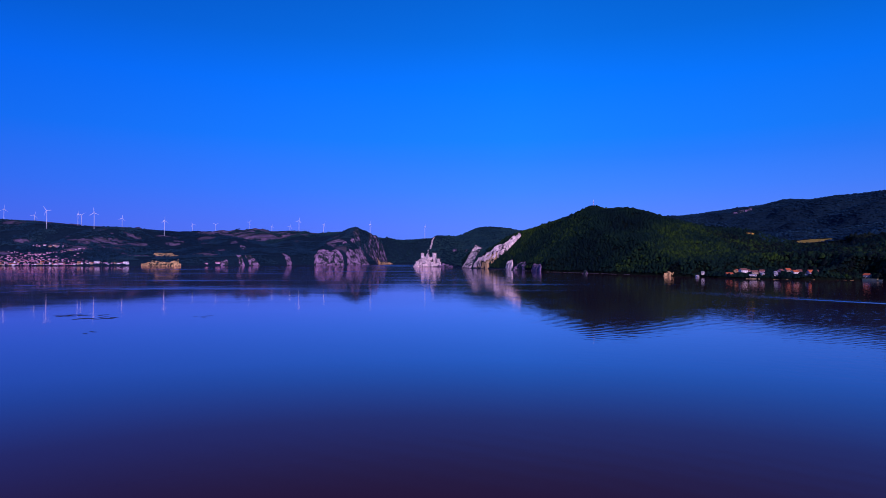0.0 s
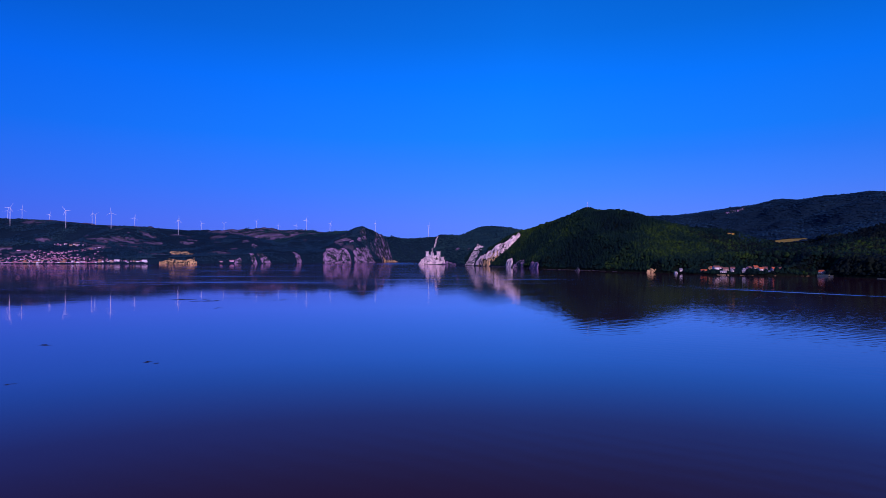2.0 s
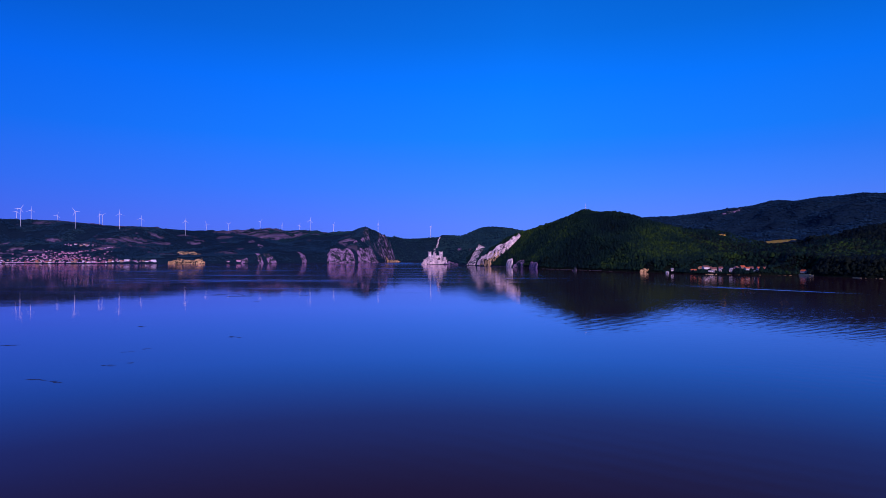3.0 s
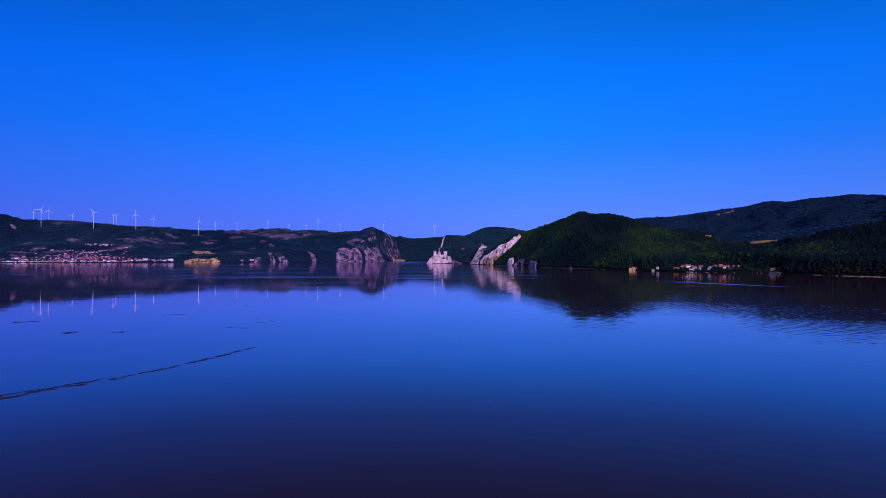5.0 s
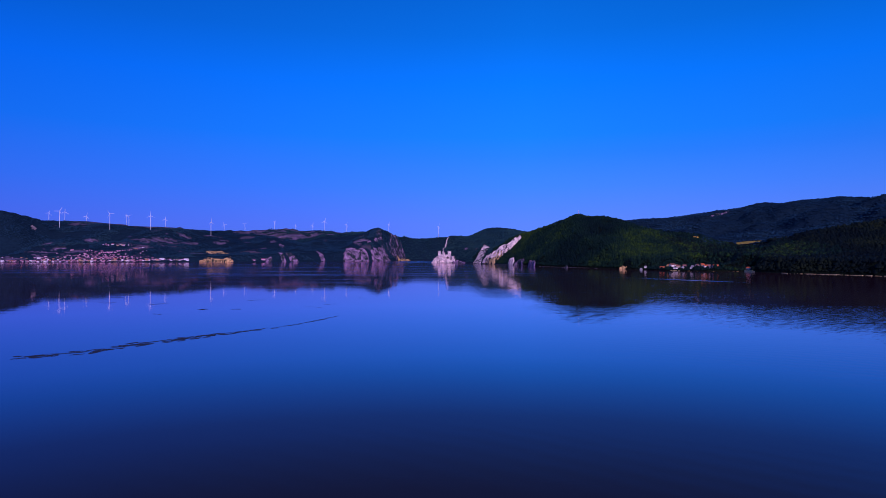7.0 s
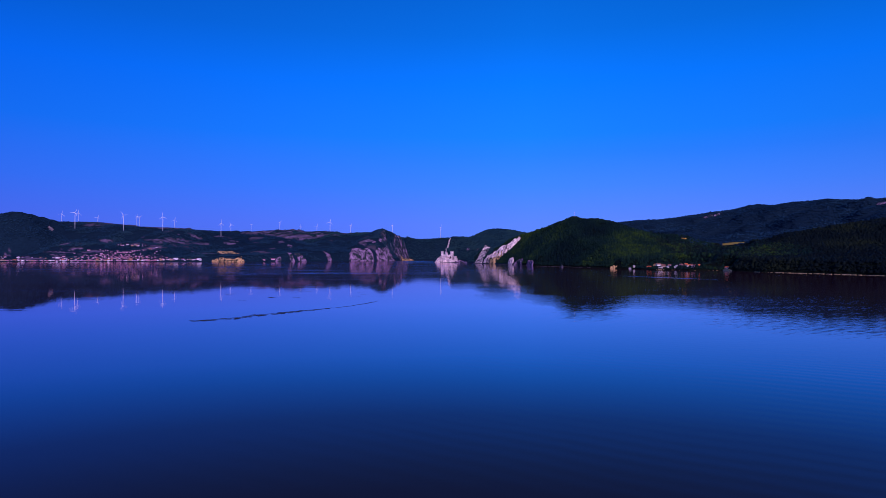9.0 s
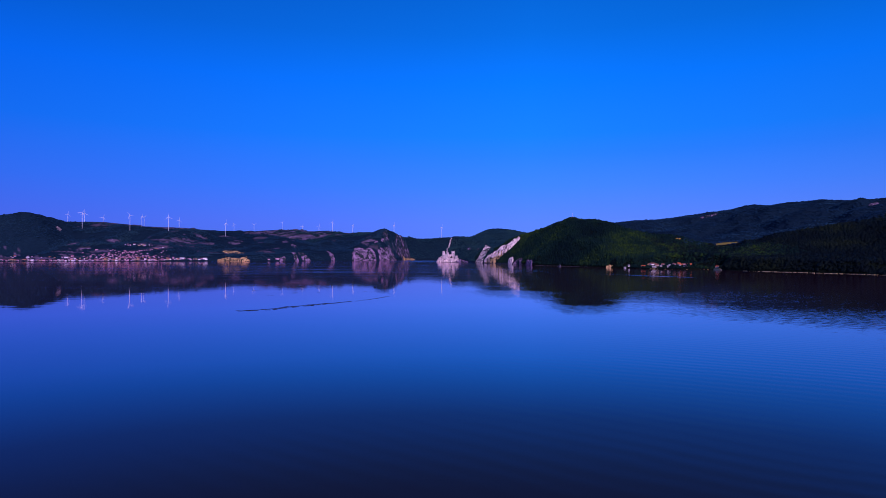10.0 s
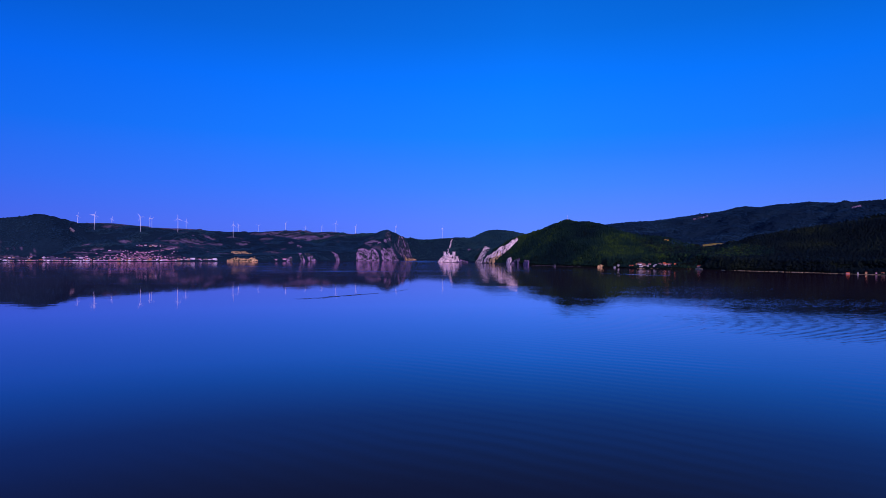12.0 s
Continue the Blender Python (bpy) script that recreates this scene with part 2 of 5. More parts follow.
    l.new(final.outputs[0], gloss.inputs["Roughness"])
    fres.inputs["IOR"].default_value = 1.333
    curve = ramp_node(n, [(0.02, (0.015, 0.015, 0.015)), (0.12, (0.032, 0.032, 0.032)), (0.22, (0.14, 0.14, 0.14)), (0.37, (0.47, 0.47, 0.47)), (0.6, (0.78, 0.78, 0.78)), (1.0, (0.90, 0.90, 0.90))])
    l.new(fres.outputs[0], curve.inputs[0])
    l.new(curve.outputs[0], mix.inputs[0])
    l.new(deep.outputs[0], mix.inputs[1])
    l.new(gloss.outputs[0], mix.inputs[2])
    l.new(b2.outputs[0], gloss.inputs["Normal"])
    l.new(mix.outputs[0], out.inputs["Surface"])
    return m


M_GROUND = ground_material()
M_WATER = water_material()
M_LEAF = leaf_material("oak_leaves", (0.0018, 0.0085, 0.0115), (0.0064, 0.0240, 0.0145), (0.040, 0.082, 0.008))
# the three far leaf colours below carry the blue haze of distance
M_LEAF_FAR = leaf_material("hazy_hill_scrub", (0.0040, 0.016, 0.034), (0.0110, 0.040, 0.070), (0.022, 0.062, 0.076), 0.005)
M_LEAF_GORGE = leaf_material("hazy_gorge_scrub", (0.0055, 0.022, 0.033), (0.013, 0.047, 0.058), (0.026, 0.070, 0.058), 0.006)
M_LEAF_RANGE = leaf_material("hazy_range_woods", (0.0035, 0.014, 0.030), (0.0088, 0.034, 0.062), (0.019, 0.060, 0.086), 0.006)
# darker leaf copy; the near slope's shade is put into its colour
M_LEAF_SHADED = leaf_material("shaded_leaves", (0.0015, 0.0047, 0.0065), (0.0039, 0.0099, 0.0095), (0.0138, 0.0224, 0.0086))
M_ROCK = crag_material("pale_limestone", (0.30, 0.21, 0.22), (0.84, 0.68, 0.60), 0.525, (0.05, 0.042, 0.042))
M_ROCK_GREY = two_scale("grey_limestone", (0.17, 0.13, 0.14), (0.30, 0.24, 0.24), (0.07, 0.06, 0.05), 0.045, 0.2, 0.9, 0.8, 1.5)
M_CLIFF = crag_material("cliff_limestone_with_scrub", (0.075, 0.048, 0.088), (0.31, 0.20, 0.305), 0.475, (0.010, 0.022, 0.024))
M_SCRUB_ROCK = crag_material("crag_half_grown_with_scrub", (0.075, 0.048, 0.088), (0.36, 0.235, 0.35), 0.425, (0.008, 0.020, 0.024))
M_ROCK_OCHRE = two_scale("ochre_quarry_rock", (0.42, 0.24, 0.035), (0.66, 0.43, 0.09), (0.06, 0.04, 0.02), 0.06, 0.14, 0.9, 0.9, 1.2, wear=(0.46, 0.62))
M_TAN = crag_material("tan_quarry_rock", (0.22, 0.125, 0.055), (0.62, 0.41, 0.17), 0.49, (0.014, 0.020, 0.016))
# the shadow in the castle court is painted into this rock
M_ROCK_SHADOW = two_scale("court_shadow_rock", (0.035, 0.025, 0.028), (0.075, 0.055, 0.055), (0.025, 0.018, 0.02), 0.2, 0.6, 0.9, 0.9, 0.8)
M_STONE = two_scale("castle_stone", (0.46, 0.36, 0.36), (0.80, 0.68, 0.64), (0.12, 0.09, 0.09), 0.14, 0.7, 0.9, 0.5, 0.3)
M_WHITE = two_scale("white_render", (0.66, 0.62, 0.66), (0.80, 0.76, 0.78), (0.52, 0.48, 0.50), 0.3, 2.0, 0.85, 0.1, 0.02)
M_LIMEWASH = two_scale("limewashed_render", (0.66, 0.60, 0.54), (0.80, 0.74, 0.66), (0.46, 0.40, 0.34), 0.3, 2.0, 0.85, 0.1, 0.02)
M_CREAM = two_scale("cream_render", (0.324, 0.234, 0.153), (0.414, 0.306, 0.198), (0.27, 0.216, 0.171), 0.3, 2.0, 0.85, 0.1, 0.02)
M_ROSE = two_scale("pink_render", (0.50, 0.26, 0.37), (0.68, 0.40, 0.52), (0.42, 0.27, 0.28), 0.3, 2.0, 0.85, 0.1, 0.02)
M_OCHRE = two_scale("ochre_render", (0.50, 0.33, 0.14), (0.60, 0.42, 0.19), (0.38, 0.26, 0.12), 0.3, 2.0, 0.85, 0.1, 0.02)
M_TILE = two_scale("orange_roof_tile", (0.42, 0.085, 0.030), (0.56, 0.14, 0.045), (0.22, 0.05, 0.03), 0.4, 2.5, 0.85, 0.5, 0.1)
M_TILE_TOWN = two_scale("rose_roof_tile", (0.3312, 0.0828, 0.138), (0.4416, 0.138, 0.2208), (0.1656, 0.0552, 0.0828), 0.4, 2.5, 0.85, 0.5, 0.1)
M_LILAC = two_scale("lilac_render", (0.48, 0.36, 0.54), (0.66, 0.52, 0.72), (0.34, 0.26, 0.38), 0.3, 2.0, 0.85, 0.1, 0.02)
M_TILE_DARK = two_scale("weathered_roof_tile", (0.17, 0.068, 0.051), (0.238, 0.102, 0.068), (0.102, 0.0595, 0.051), 0.4, 2.5, 0.85, 0.5, 0.1)
M_GREY_ROOF = two_scale("grey_sheet_roof", (0.25, 0.24, 0.26), (0.34, 0.33, 0.35), (0.18, 0.17, 0.18), 0.4, 2.0, 0.6, 0.2, 0.05)
M_GLASS = two_scale("dark_window_glass", (0.02, 0.02, 0.03), (0.03, 0.03, 0.04), (0.04, 0.04, 0.05), 0.5, 2.0, 0.08, 0.0, 0.01)
M_WOOD = two_scale("brown_wood", (0.12, 0.07, 0.04), (0.18, 0.11, 0.06), (0.08, 0.05, 0.03), 0.8, 4.0, 0.75, 0.3, 0.03)
M_BARK = two_scale("bark", (0.06, 0.045, 0.035), (0.09, 0.07, 0.05), (0.04, 0.03, 0.025), 0.8, 4.0, 0.9, 0.6, 0.08)
M_STEEL = two_scale("white_painted_steel", (0.72, 0.72, 0.74), (0.80, 0.80, 0.82), (0.62, 0.62, 0.64), 0.05, 0.6, 0.45, 0.05, 0.02)
M_RED = two_scale("red_painted_steel", (0.45, 0.06, 0.05), (0.5, 0.08, 0.06), (0.35, 0.05, 0.04), 0.5, 2.0, 0.5, 0.05, 0.02)
M_CONCRETE = two_scale("pale_concrete", (0.56, 0.42, 0.18), (0.72, 0.55, 0.27), (0.28, 0.20, 0.10), 0.08, 0.9, 0.9, 0.4, 0.1)
M_WEED = two_scale("river_weed", (0.009, 0.013, 0.026), (0.016, 0.022, 0.042), (0.022, 0.024, 0.040), 0.3, 2.0, 0.95, 0.6, 0.05)


# ---- small helpers ----
def obj(name, bm, material, smooth=False):
    me = bpy.data.meshes.new(name)
    bm.to_mesh(me)
    bm.free()
    me.materials.append(material)
    if smooth:
        me.polygons.foreach_set("use_smooth", [True] * len(me.polygons))
    return new(name, me)


def part(name, bm, material, parent, label="", smooth=False):
    ob = obj(name, bm, material, smooth)
    ob.parent = parent
    return tagged(ob, label)


def raw_mesh(name, verts, faces, material, smooth=False):
    """A mesh object straight from arrays; faces all have the same number of corners."""
    me = bpy.data.meshes.new(name)
    k = faces.shape[1]
    me.vertices.add(len(verts))
    me.vertices.foreach_set("co", np.ascontiguousarray(verts, np.float32).ravel())
    me.loops.add(faces.size)
    me.loops.foreach_set("vertex_index", np.ascontiguousarray(faces, np.int32).ravel())
    me.polygons.add(len(faces))
    me.polygons.foreach_set("loop_start", np.arange(0, faces.size, k, dtype=np.int32))
    me.polygons.foreach_set("use_smooth", np.full(len(faces), smooth))
    me.update(calc_edges=True)
    me.materials.append(material)
    return new(name, me)


def box_bm(sx, sy, sz, at=(0, 0, 0), bevel=0.0):
    bm = bmesh.new()
    bmesh.ops.create_cube(bm, size=1, matrix=Matrix.Translation((at[0], at[1], at[2] + sz / 2)) @ Matrix.Diagonal((sx, sy, sz, 1)))
    if bevel:
        bmesh.ops.bevel(bm, geom=bm.edges[:], offset=bevel, segments=1, affect="EDGES")
    return bm


def cone_bm(r1, r2, h, at=(0, 0, 0), seg=12):
    bm = bmesh.new()
    bmesh.ops.create_cone(bm, cap_ends=True, segments=seg, radius1=r1, radius2=r2, depth=h, matrix=Matrix.Translation((at[0], at[1], at[2] + h / 2)))
    return bm


def hash2(ix, iy, seed):
    v = np.sin(ix * 127.1 + iy * 311.7 + seed * 74.7) * 43758.5453
    return v - np.floor(v)


def value_noise(x, y, seed):
    ix, iy = np.floor(x), np.floor(y)
    fx, fy = x - ix, y - iy
    fx, fy = fx * fx * (3 - 2 * fx), fy * fy * (3 - 2 * fy)
    a, b = hash2(ix, iy, seed), hash2(ix + 1, iy, seed)
    c, d = hash2(ix, iy + 1, seed), hash2(ix + 1, iy + 1, seed)
    return (a + (b - a) * fx) * (1 - fy) + (c + (d - c) * fx) * fy


def fbm(x, y, size, octaves=4, seed=1):
    out, amp, tot = 0, 1.0, 0.0
    for o in range(octaves):
        k = 2.0 ** o / size
        out, tot = out + amp * value_noise(x * k, y * k, seed + o), tot + amp
        amp *= 0.5
    return out / tot


# ---- the lie of the land ----
# crest lines: x, y, height; then the reach of the slopes and their steepness law
CRESTS = {}
CRESTS["town_ridge"] = ([(-2500, 2150, 150), (-1900, 2150, 158), (-1532, 2107, 157), (-1434, 2078, 150), (-1325, 2038, 138), (-1161, 2038, 126), (-1076, 2058, 124),
                    (-1004, 2107, 118), (-928, 2156, 109), (-750, 2107, 100), (-609, 1911, 66), (-545, 1764, 32)], 440, 1.05)
CRESTS["west_hill"] = ([(-2300, 1800, 160), (-1900, 1850, 165), (-1767, 1852, 167), (-1672, 1842, 172), (-1610, 1833, 183), (-1569, 1852, 175), (-1524, 1921, 157)], 200, 1.1)
CRESTS["plateau"] = ([(-1361, 3234, 158), (-1211, 3234, 158), (-1047, 2940, 142), (-885, 2695, 142), (-795, 2646, 139), (-619, 2626, 138), (-513, 2646, 127), (-418, 2450, 123)], 620, 1.5)
CRESTS["headland"] = ([(-418, 2450, 121), (-340, 2180, 116), (-318, 2120, 126), (-303, 2100, 128), (-286, 2120, 119), (-264, 2195, 106), (-244, 2240, 97), (-228, 2262, 80), (-214, 2274, 44)], 230, 1.2)
CRESTS["back_plateau"] = ([(-2400, 2700, 190), (-1809, 2697, 190), (-1579, 2640, 164), (-1402, 2662, 157), (-1344, 3272, 159), (-1238, 3322, 165), (-1142, 3591, 186), (-1009, 3592, 182)], 420, 1.4)
CRESTS["gorge_hill"] = ([(-560, 2695, 100), (-312, 2626, 114), (-226, 2597, 103), (-154, 2597, 101), (-82, 2587, 103), (-22, 2646, 107), (41, 2744, 111), (200, 2842, 114), (600, 2900, 150)], 230, 1.2)
CRESTS["castle_hill"] = ([(-38, 1715, 46), (-27, 1764, 80), (-17, 1784, 88), (10, 1813, 89), (53, 1842, 88), (90, 1911, 105), (120, 1960, 119), (155, 1989, 123), (193, 1960, 119),
                     (214, 1911, 111), (235, 1862, 104), (288, 1764, 92)], 330, 1.1)
CRESTS["wooded_hill"] = ([(112, 1264, 26), (142, 1264, 54), (166, 1225, 72), (192, 1176, 83), (222, 1107, 96), (244, 1068, 106), (260, 1054, 109), (283, 1039, 101), (288, 1000, 101),
                     (302, 970, 97), (319, 941, 86), (348, 902, 72), (408, 853, 51), (451, 804, 32), (465, 764, 20)], 265, 1.15)
CRESTS["green_spur"] = ([(330, 925, 76), (402, 930, 66), (431, 920, 64), (460, 900, 59), (486, 880, 45), (499, 860, 35)], 130, 1.2)
CRESTS["west_shoulder"] = ([(84, 1440, 34), (112, 1390, 44), (150, 1320, 58), (168, 1230, 70)], 130, 1.2)
CRESTS["east_range"] = ([(471, 1715, 121), (550, 1764, 134), (641, 1813, 146), (755, 1911, 154), (866, 1960, 167), (995, 2038, 190), (1087, 2087, 200), (1199, 2097, 220)], 700, 1.15)
CRESTS["far_spur"] = ([(1199, 2097, 220), (1241, 2038, 212), (1234, 1911, 216), (1239, 1813, 213), (1212, 1666, 207), (1234, 1530, 190), (1320, 1430, 196), (1700, 1200, 230), (2300, 900, 240)], 780, 1.15)
CRESTS["near_ridge"] = ([(460, 790, 18), (485, 745, 31), (519, 725, 45), (562, 715, 60), (613, 710, 68), (679, 705, 78), (760, 660, 90), (950, 500, 105), (1200, 200, 110), (1400, -300, 110)], 330, 1.1)
CRESTS["field_terrace"] = ([(560, 1010, 54), (572, 880, 51), (640, 900, 56), (760, 1000, 80)], 190, 1.6)
LEFT_SHORE = [(-4300, 900), (-2600, 1450), (-1552, 1590), (-1219, 1612), (-1089, 1604), (-950, 1612), (-800, 1622), (-690, 1605), (-620, 1662), (-508, 1686), (-440, 1806), (-391, 1884),
              (-310, 1925), (-252, 2030), (-225, 2170), (-203, 2283), (-196, 2380), (-120, 2440), (0, 2465), (300, 2500), (520, 2520), (520, 4600), (-4300, 4600)]
RIGHT_SHORE = [(400, 2400), (150, 2320), (0, 2150), (-45, 1900), (-62, 1700), (-72, 1520), (-64, 1440), (-20, 1412), (16, 1385), (53, 1248), (82, 1176), (118, 1095), (136, 1003), (150, 912),
               (175, 865), (203, 805), (230, 740), (252, 688), (277, 635), (296, 588), (330, 566), (376, 548), (382, 500), (388, 462), (420, 400), (447, 340), (474, 255), (500, 150), (520, 0),
               (545, -250), (560, -700), (600, -1500), (4300, -1500), (4300, 4600), (400, 4600)]
SOUTH_SHORE = [(-4300, -1900), (-1500, -1800), (600, -1500), (4300, -1500), (4300, -4600), (-4300, -4600)]


# low shelves by the water: x, y, two half-widths, rise per metre inland, foot height
SHELVES = [(526, 850, 34, 60, 0.0, 36.5), (325, 612, 62, 52, 0.09, 0.8), (376, 556, 22, 22, 0.12, 0.8), (474, 262, 36, 84, 0.10, 0.8), (-24, 1446, 66, 84, 0.03, 0.4), (20, 1385, 22, 30, 0.15, 0.6), (272, 646, 16, 18, 0.2, 0.8),
           (-1150, 1640, 230, 52, 0.30, 1.0), (-1450, 1620, 190, 36, 0.28, 1.0), (-750, 1622, 90, 26, 0.4, 0.8)]


# where the bank rises as a cliff: x, y, two widths, added rise per metre
STEEP = [(-30, 1745, 42, 75, 2.6), (-222, 2205, 50, 100, 3.6), (-355, 1895, 60, 40, 2.2), (-275, 1970, 45, 55, 2.2), (118, 1085, 16, 20, 1.6), (136, 990, 16, 22, 1.2), (150, 925, 14, 20, 1.2),
         (255, 684, 12, 12, 0.8), (-550, 1685, 50, 30, 0.9), (-462, 1800, 30, 40, 0.9), (-296, 2110, 60, 70, 1.8), (90, 1200, 40, 40, 0.6)]


def near_line(x, y, line, closed=False):
    """Distance to a polyline, and the running number of the nearest place on it."""
    pts = np.array(line, float)
    n = len(pts) if closed else len(pts) - 1
    best, at = np.full(x.shape, 1e9), np.zeros(x.shape)
    for i in range(n):
        a, b = pts[i, :2], pts[(i + 1) % len(pts), :2]
        d = b - a
        k = np.clip(((x - a[0]) * d[0] + (y - a[1]) * d[1]) / (d @ d), 0, 1)
        r = np.hypot(x - a[0] - k * d[0], y - a[1] - k * d[1])
        m = r < best
        best, at = np.where(m, r, best), np.where(m, i + k, at)
    return best, at


def crest(x, y, line):
    """Distance to a crest line, and its height there, eased where two stretches are equally near."""
    ds, zs = [], []
    for (ax, ay, az), (bx, by, bz) in zip(line, line[1:]):
        dx, dy = bx - ax, by - ay
        k = np.clip(((x - ax) * dx + (y - ay) * dy) / (dx * dx + dy * dy), 0, 1)
        ds.append(np.hypot(x - ax - k * dx, y - ay - k * dy))
        zs.append(az + (bz - az) * k)
    ds, zs = np.array(ds), np.array(zs)
    near = ds.min(0)
    w = np.exp(-(ds - near) / (2 + near * 0.10))
    return near, (w * zs).sum(0) / w.sum(0)


def inland(x, y):
    """Metres from the shore: plus on land, minus over the water."""
    out = np.full(x.shape, -1e9)
    for poly in (LEFT_SHORE, RIGHT_SHORE, SOUTH_SHORE):
        d, _ = near_line(x, y, poly, True)
        odd = np.zeros(x.shape, bool)
        for (ax, ay), (bx, by) in zip(poly, poly[1:] + poly[:1]):
            if ay != by:
                odd ^= ((ay > y) != (by > y)) & (x < (bx - ax) * (y - ay) / (by - ay) + ax)
        out = np.maximum(out, np.where(odd, d, -d))
    return out


def height(x, y):
    x, y = np.asarray(x, float), np.asarray(y, float)
    top, clear = np.full(x.shape, 3.0), np.full(x.shape, 1e9)
    for line, reach, law in CRESTS.values():
        d, z = crest(x, y, line)
        h = z * (1 - np.clip(d / reach, 0, 1) ** law)
        k = 5.0
        hi, lo = np.maximum(top, h), np.minimum(top, h)
        top = hi + k * np.log1p(np.exp((lo - hi) / k))
        clear = np.minimum(clear, d)
    # gullies and hummocks, fading out on the crests
    rough = (fbm(x, y, 110, 4, 3) - 0.5) * 0.52 + (np.abs(fbm(x, y, 210, 3, 9) - 0.5) * 2 - 0.25) * 0.30
    top = top + np.minimum(top, 120) * rough * np.clip(clear / 110, 0.06, 1)
    d = inland(x, y)
    wob = (fbm(x, y, 26, 3, 5) - 0.5) * 9
    steep = np.full(x.shape, 0.85)
    for cx, cy, p, q, add in STEEP:
        steep = steep + add * np.exp(-((x - cx) / p) ** 2 - ((y - cy) / q) ** 2)
    land = np.minimum(top, 0.8 + steep * np.maximum(d + wob * np.clip(d / 12, 0, 1), 0))
    for cx, cy, a, b, rise, foot in SHELVES:
        q = np.hypot((x - cx) / a, (y - cy) / b)
        land = np.minimum(land, foot + rise * np.maximum(d, 0) + 50 * np.clip(q - 0.85, 0, None))
    # the wheat field tilts evenly towards the river
    cx, cy, a, b, turn = WHEAT
    q = np.clip((1.5 - np.hypot((x - cx) / (b * 1.25), (y - cy) / (a * 1.15))) / 0.4, 0, 1)
    q = q * q * (3 - 2 * q)
    land = land * (1 - q) + (46.5 + 0.17 * (x - cx) + 0.012 * (y - cy)) * q
    return np.where(d > 0, land, np.maximum(-5.0, d * 0.4 - 0.4))


# open ground: x, y, half-length, half-width, turn in degrees
MEADOWS = [(-1432, 2066, 60, 20, 5), (-1058, 1971, 58, 16, 0), (-1017, 1979, 34, 13, 10), (-938, 2045, 30, 20, 0), (-956, 1906, 27, 28, 0), (-866, 1971, 30, 26, 0), (-1075, 1836, 15, 7, 0),
           (-800, 2052, 32, 46, 0), (-890, 2042, 18, 16, 0), (-684, 1770, 34, 36, 0), (-720, 2440, 95, 46, 10), (-685, 2391, 58, 18, 5), (-806, 2476, 36, 36, 0), (-528, 2150, 18, 40, 0),
           (-720, 1914, 17, 12, 0), (-667, 1942, 11, 34, 10), (-1245, 1855, 60, 13, 5), (-1112, 1858, 42, 11, 0), (-1057, 1888, 29, 10, 0), (-355, 2074, 16, 14, 0), (-348, 2000, 64, 22, -50),
           (-1395, 1800, 20, 22, 0), (-1321, 1737, 24, 10, 0), (-1280, 1864, 32, 12, 0), (-1240, 1708, 46, 14, 0),
           ]
WHEAT = (566, 940, 58, 22, 90)


def in_oval(x, y, oval, seed=0):
    cx, cy, a, b, turn = oval
    c, s = math.cos(radians(turn)), math.sin(radians(turn))
    u, v = (x - cx) * c + (y - cy) * s, -(x - cx) * s + (y - cy) * c
    return (np.hypot(u / a, v / b) + (fbm(x, y, 22, 3, 31 + seed) - 0.5) * 0.7) < 1


def open_ground(x, y):
    """1 where the left bank's slopes lie open (dry grass and tilled strips), else woods."""
    strips = fbm(x * 0.30, y, 20, 4, 17)
    big = fbm(x, y, 170, 2, 23)
    left = (x < -640) & (y > 1560) & (inland(x, y) > 40)
    out = left & (strips * 0.65 + big * 0.35 > 0.66)
    out |= (x < -480) & (y > 2330) & (y < 2800) & (strips > 0.40)
    out &= ~((x < -1340) & (y > 1735) & (y < 1990))
    deep = inland(x, y)                             # terraces above the western end of the town
    out |= (x < -1290) & (deep > 14) & (deep < 104) & (y < 1760) & (fbm(x * 0.10, y, 27, 2, 19) > 0.52) & (fbm(x * 0.6, y, 22, 3, 37) > 0.44)
    for i, oval in enumerate(MEADOWS):
        out |= in_oval(x, y, oval, i) & (np.where(x < -1270, fbm(x * 0.2, y, 9, 3, 19), strips) > 0.45)
    return out.astype(float)


def build_ground():
    """One sheet out to the horizon, finest where the hills stand."""
    front = np.radians(np.linspace(-46, 46, 720))
    rest = np.radians(np.linspace(46, 314, 70))[1:-1]
    ang = np.concatenate([front, rest])
    rad = np.concatenate([[2.0, 200.0, 420.0], np.geomspace(560, 4400, 400)])
    a, r = np.meshgrid(ang, rad)
    x, y = np.sin(a) * r, np.cos(a) * r - 230
    z = height(x, y)
    na, nr = len(ang), len(rad)
    verts = np.stack([x.ravel(), y.ravel(), z.ravel()], 1)
    i, j = np.meshgrid(np.arange(nr - 1), np.arange(na), indexing="ij")
    k = (j + 1) % na
    faces = np.stack([i * na + j, i * na + k, (i + 1) * na + k, (i + 1) * na + j], -1).reshape(-1, 4)
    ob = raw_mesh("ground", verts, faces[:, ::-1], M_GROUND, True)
    col = ob.data.color_attributes.new("meadow", "FLOAT_COLOR", "POINT")
    rgba = np.zeros((len(verts), 4), np.float32)
    rgba[:, 0] = open_ground(verts[:, 0], verts[:, 1])
    rgba[:, 1] = in_oval(verts[:, 0], verts[:, 1], WHEAT, 77)
    rgba[:, 2] = (verts[:, 0] > 130) & (verts[:, 1] < 1150) & (rgba[:, 1] < 0.5)     # darker, greener ground on the near wooded bank
    rgba[:, 3] = 1
    col.data.foreach_set("color", rgba.ravel())
    return tagged(ob, "dark wooded hills with dry fields along a wide river", "hills", kind="structure")


build_ground()
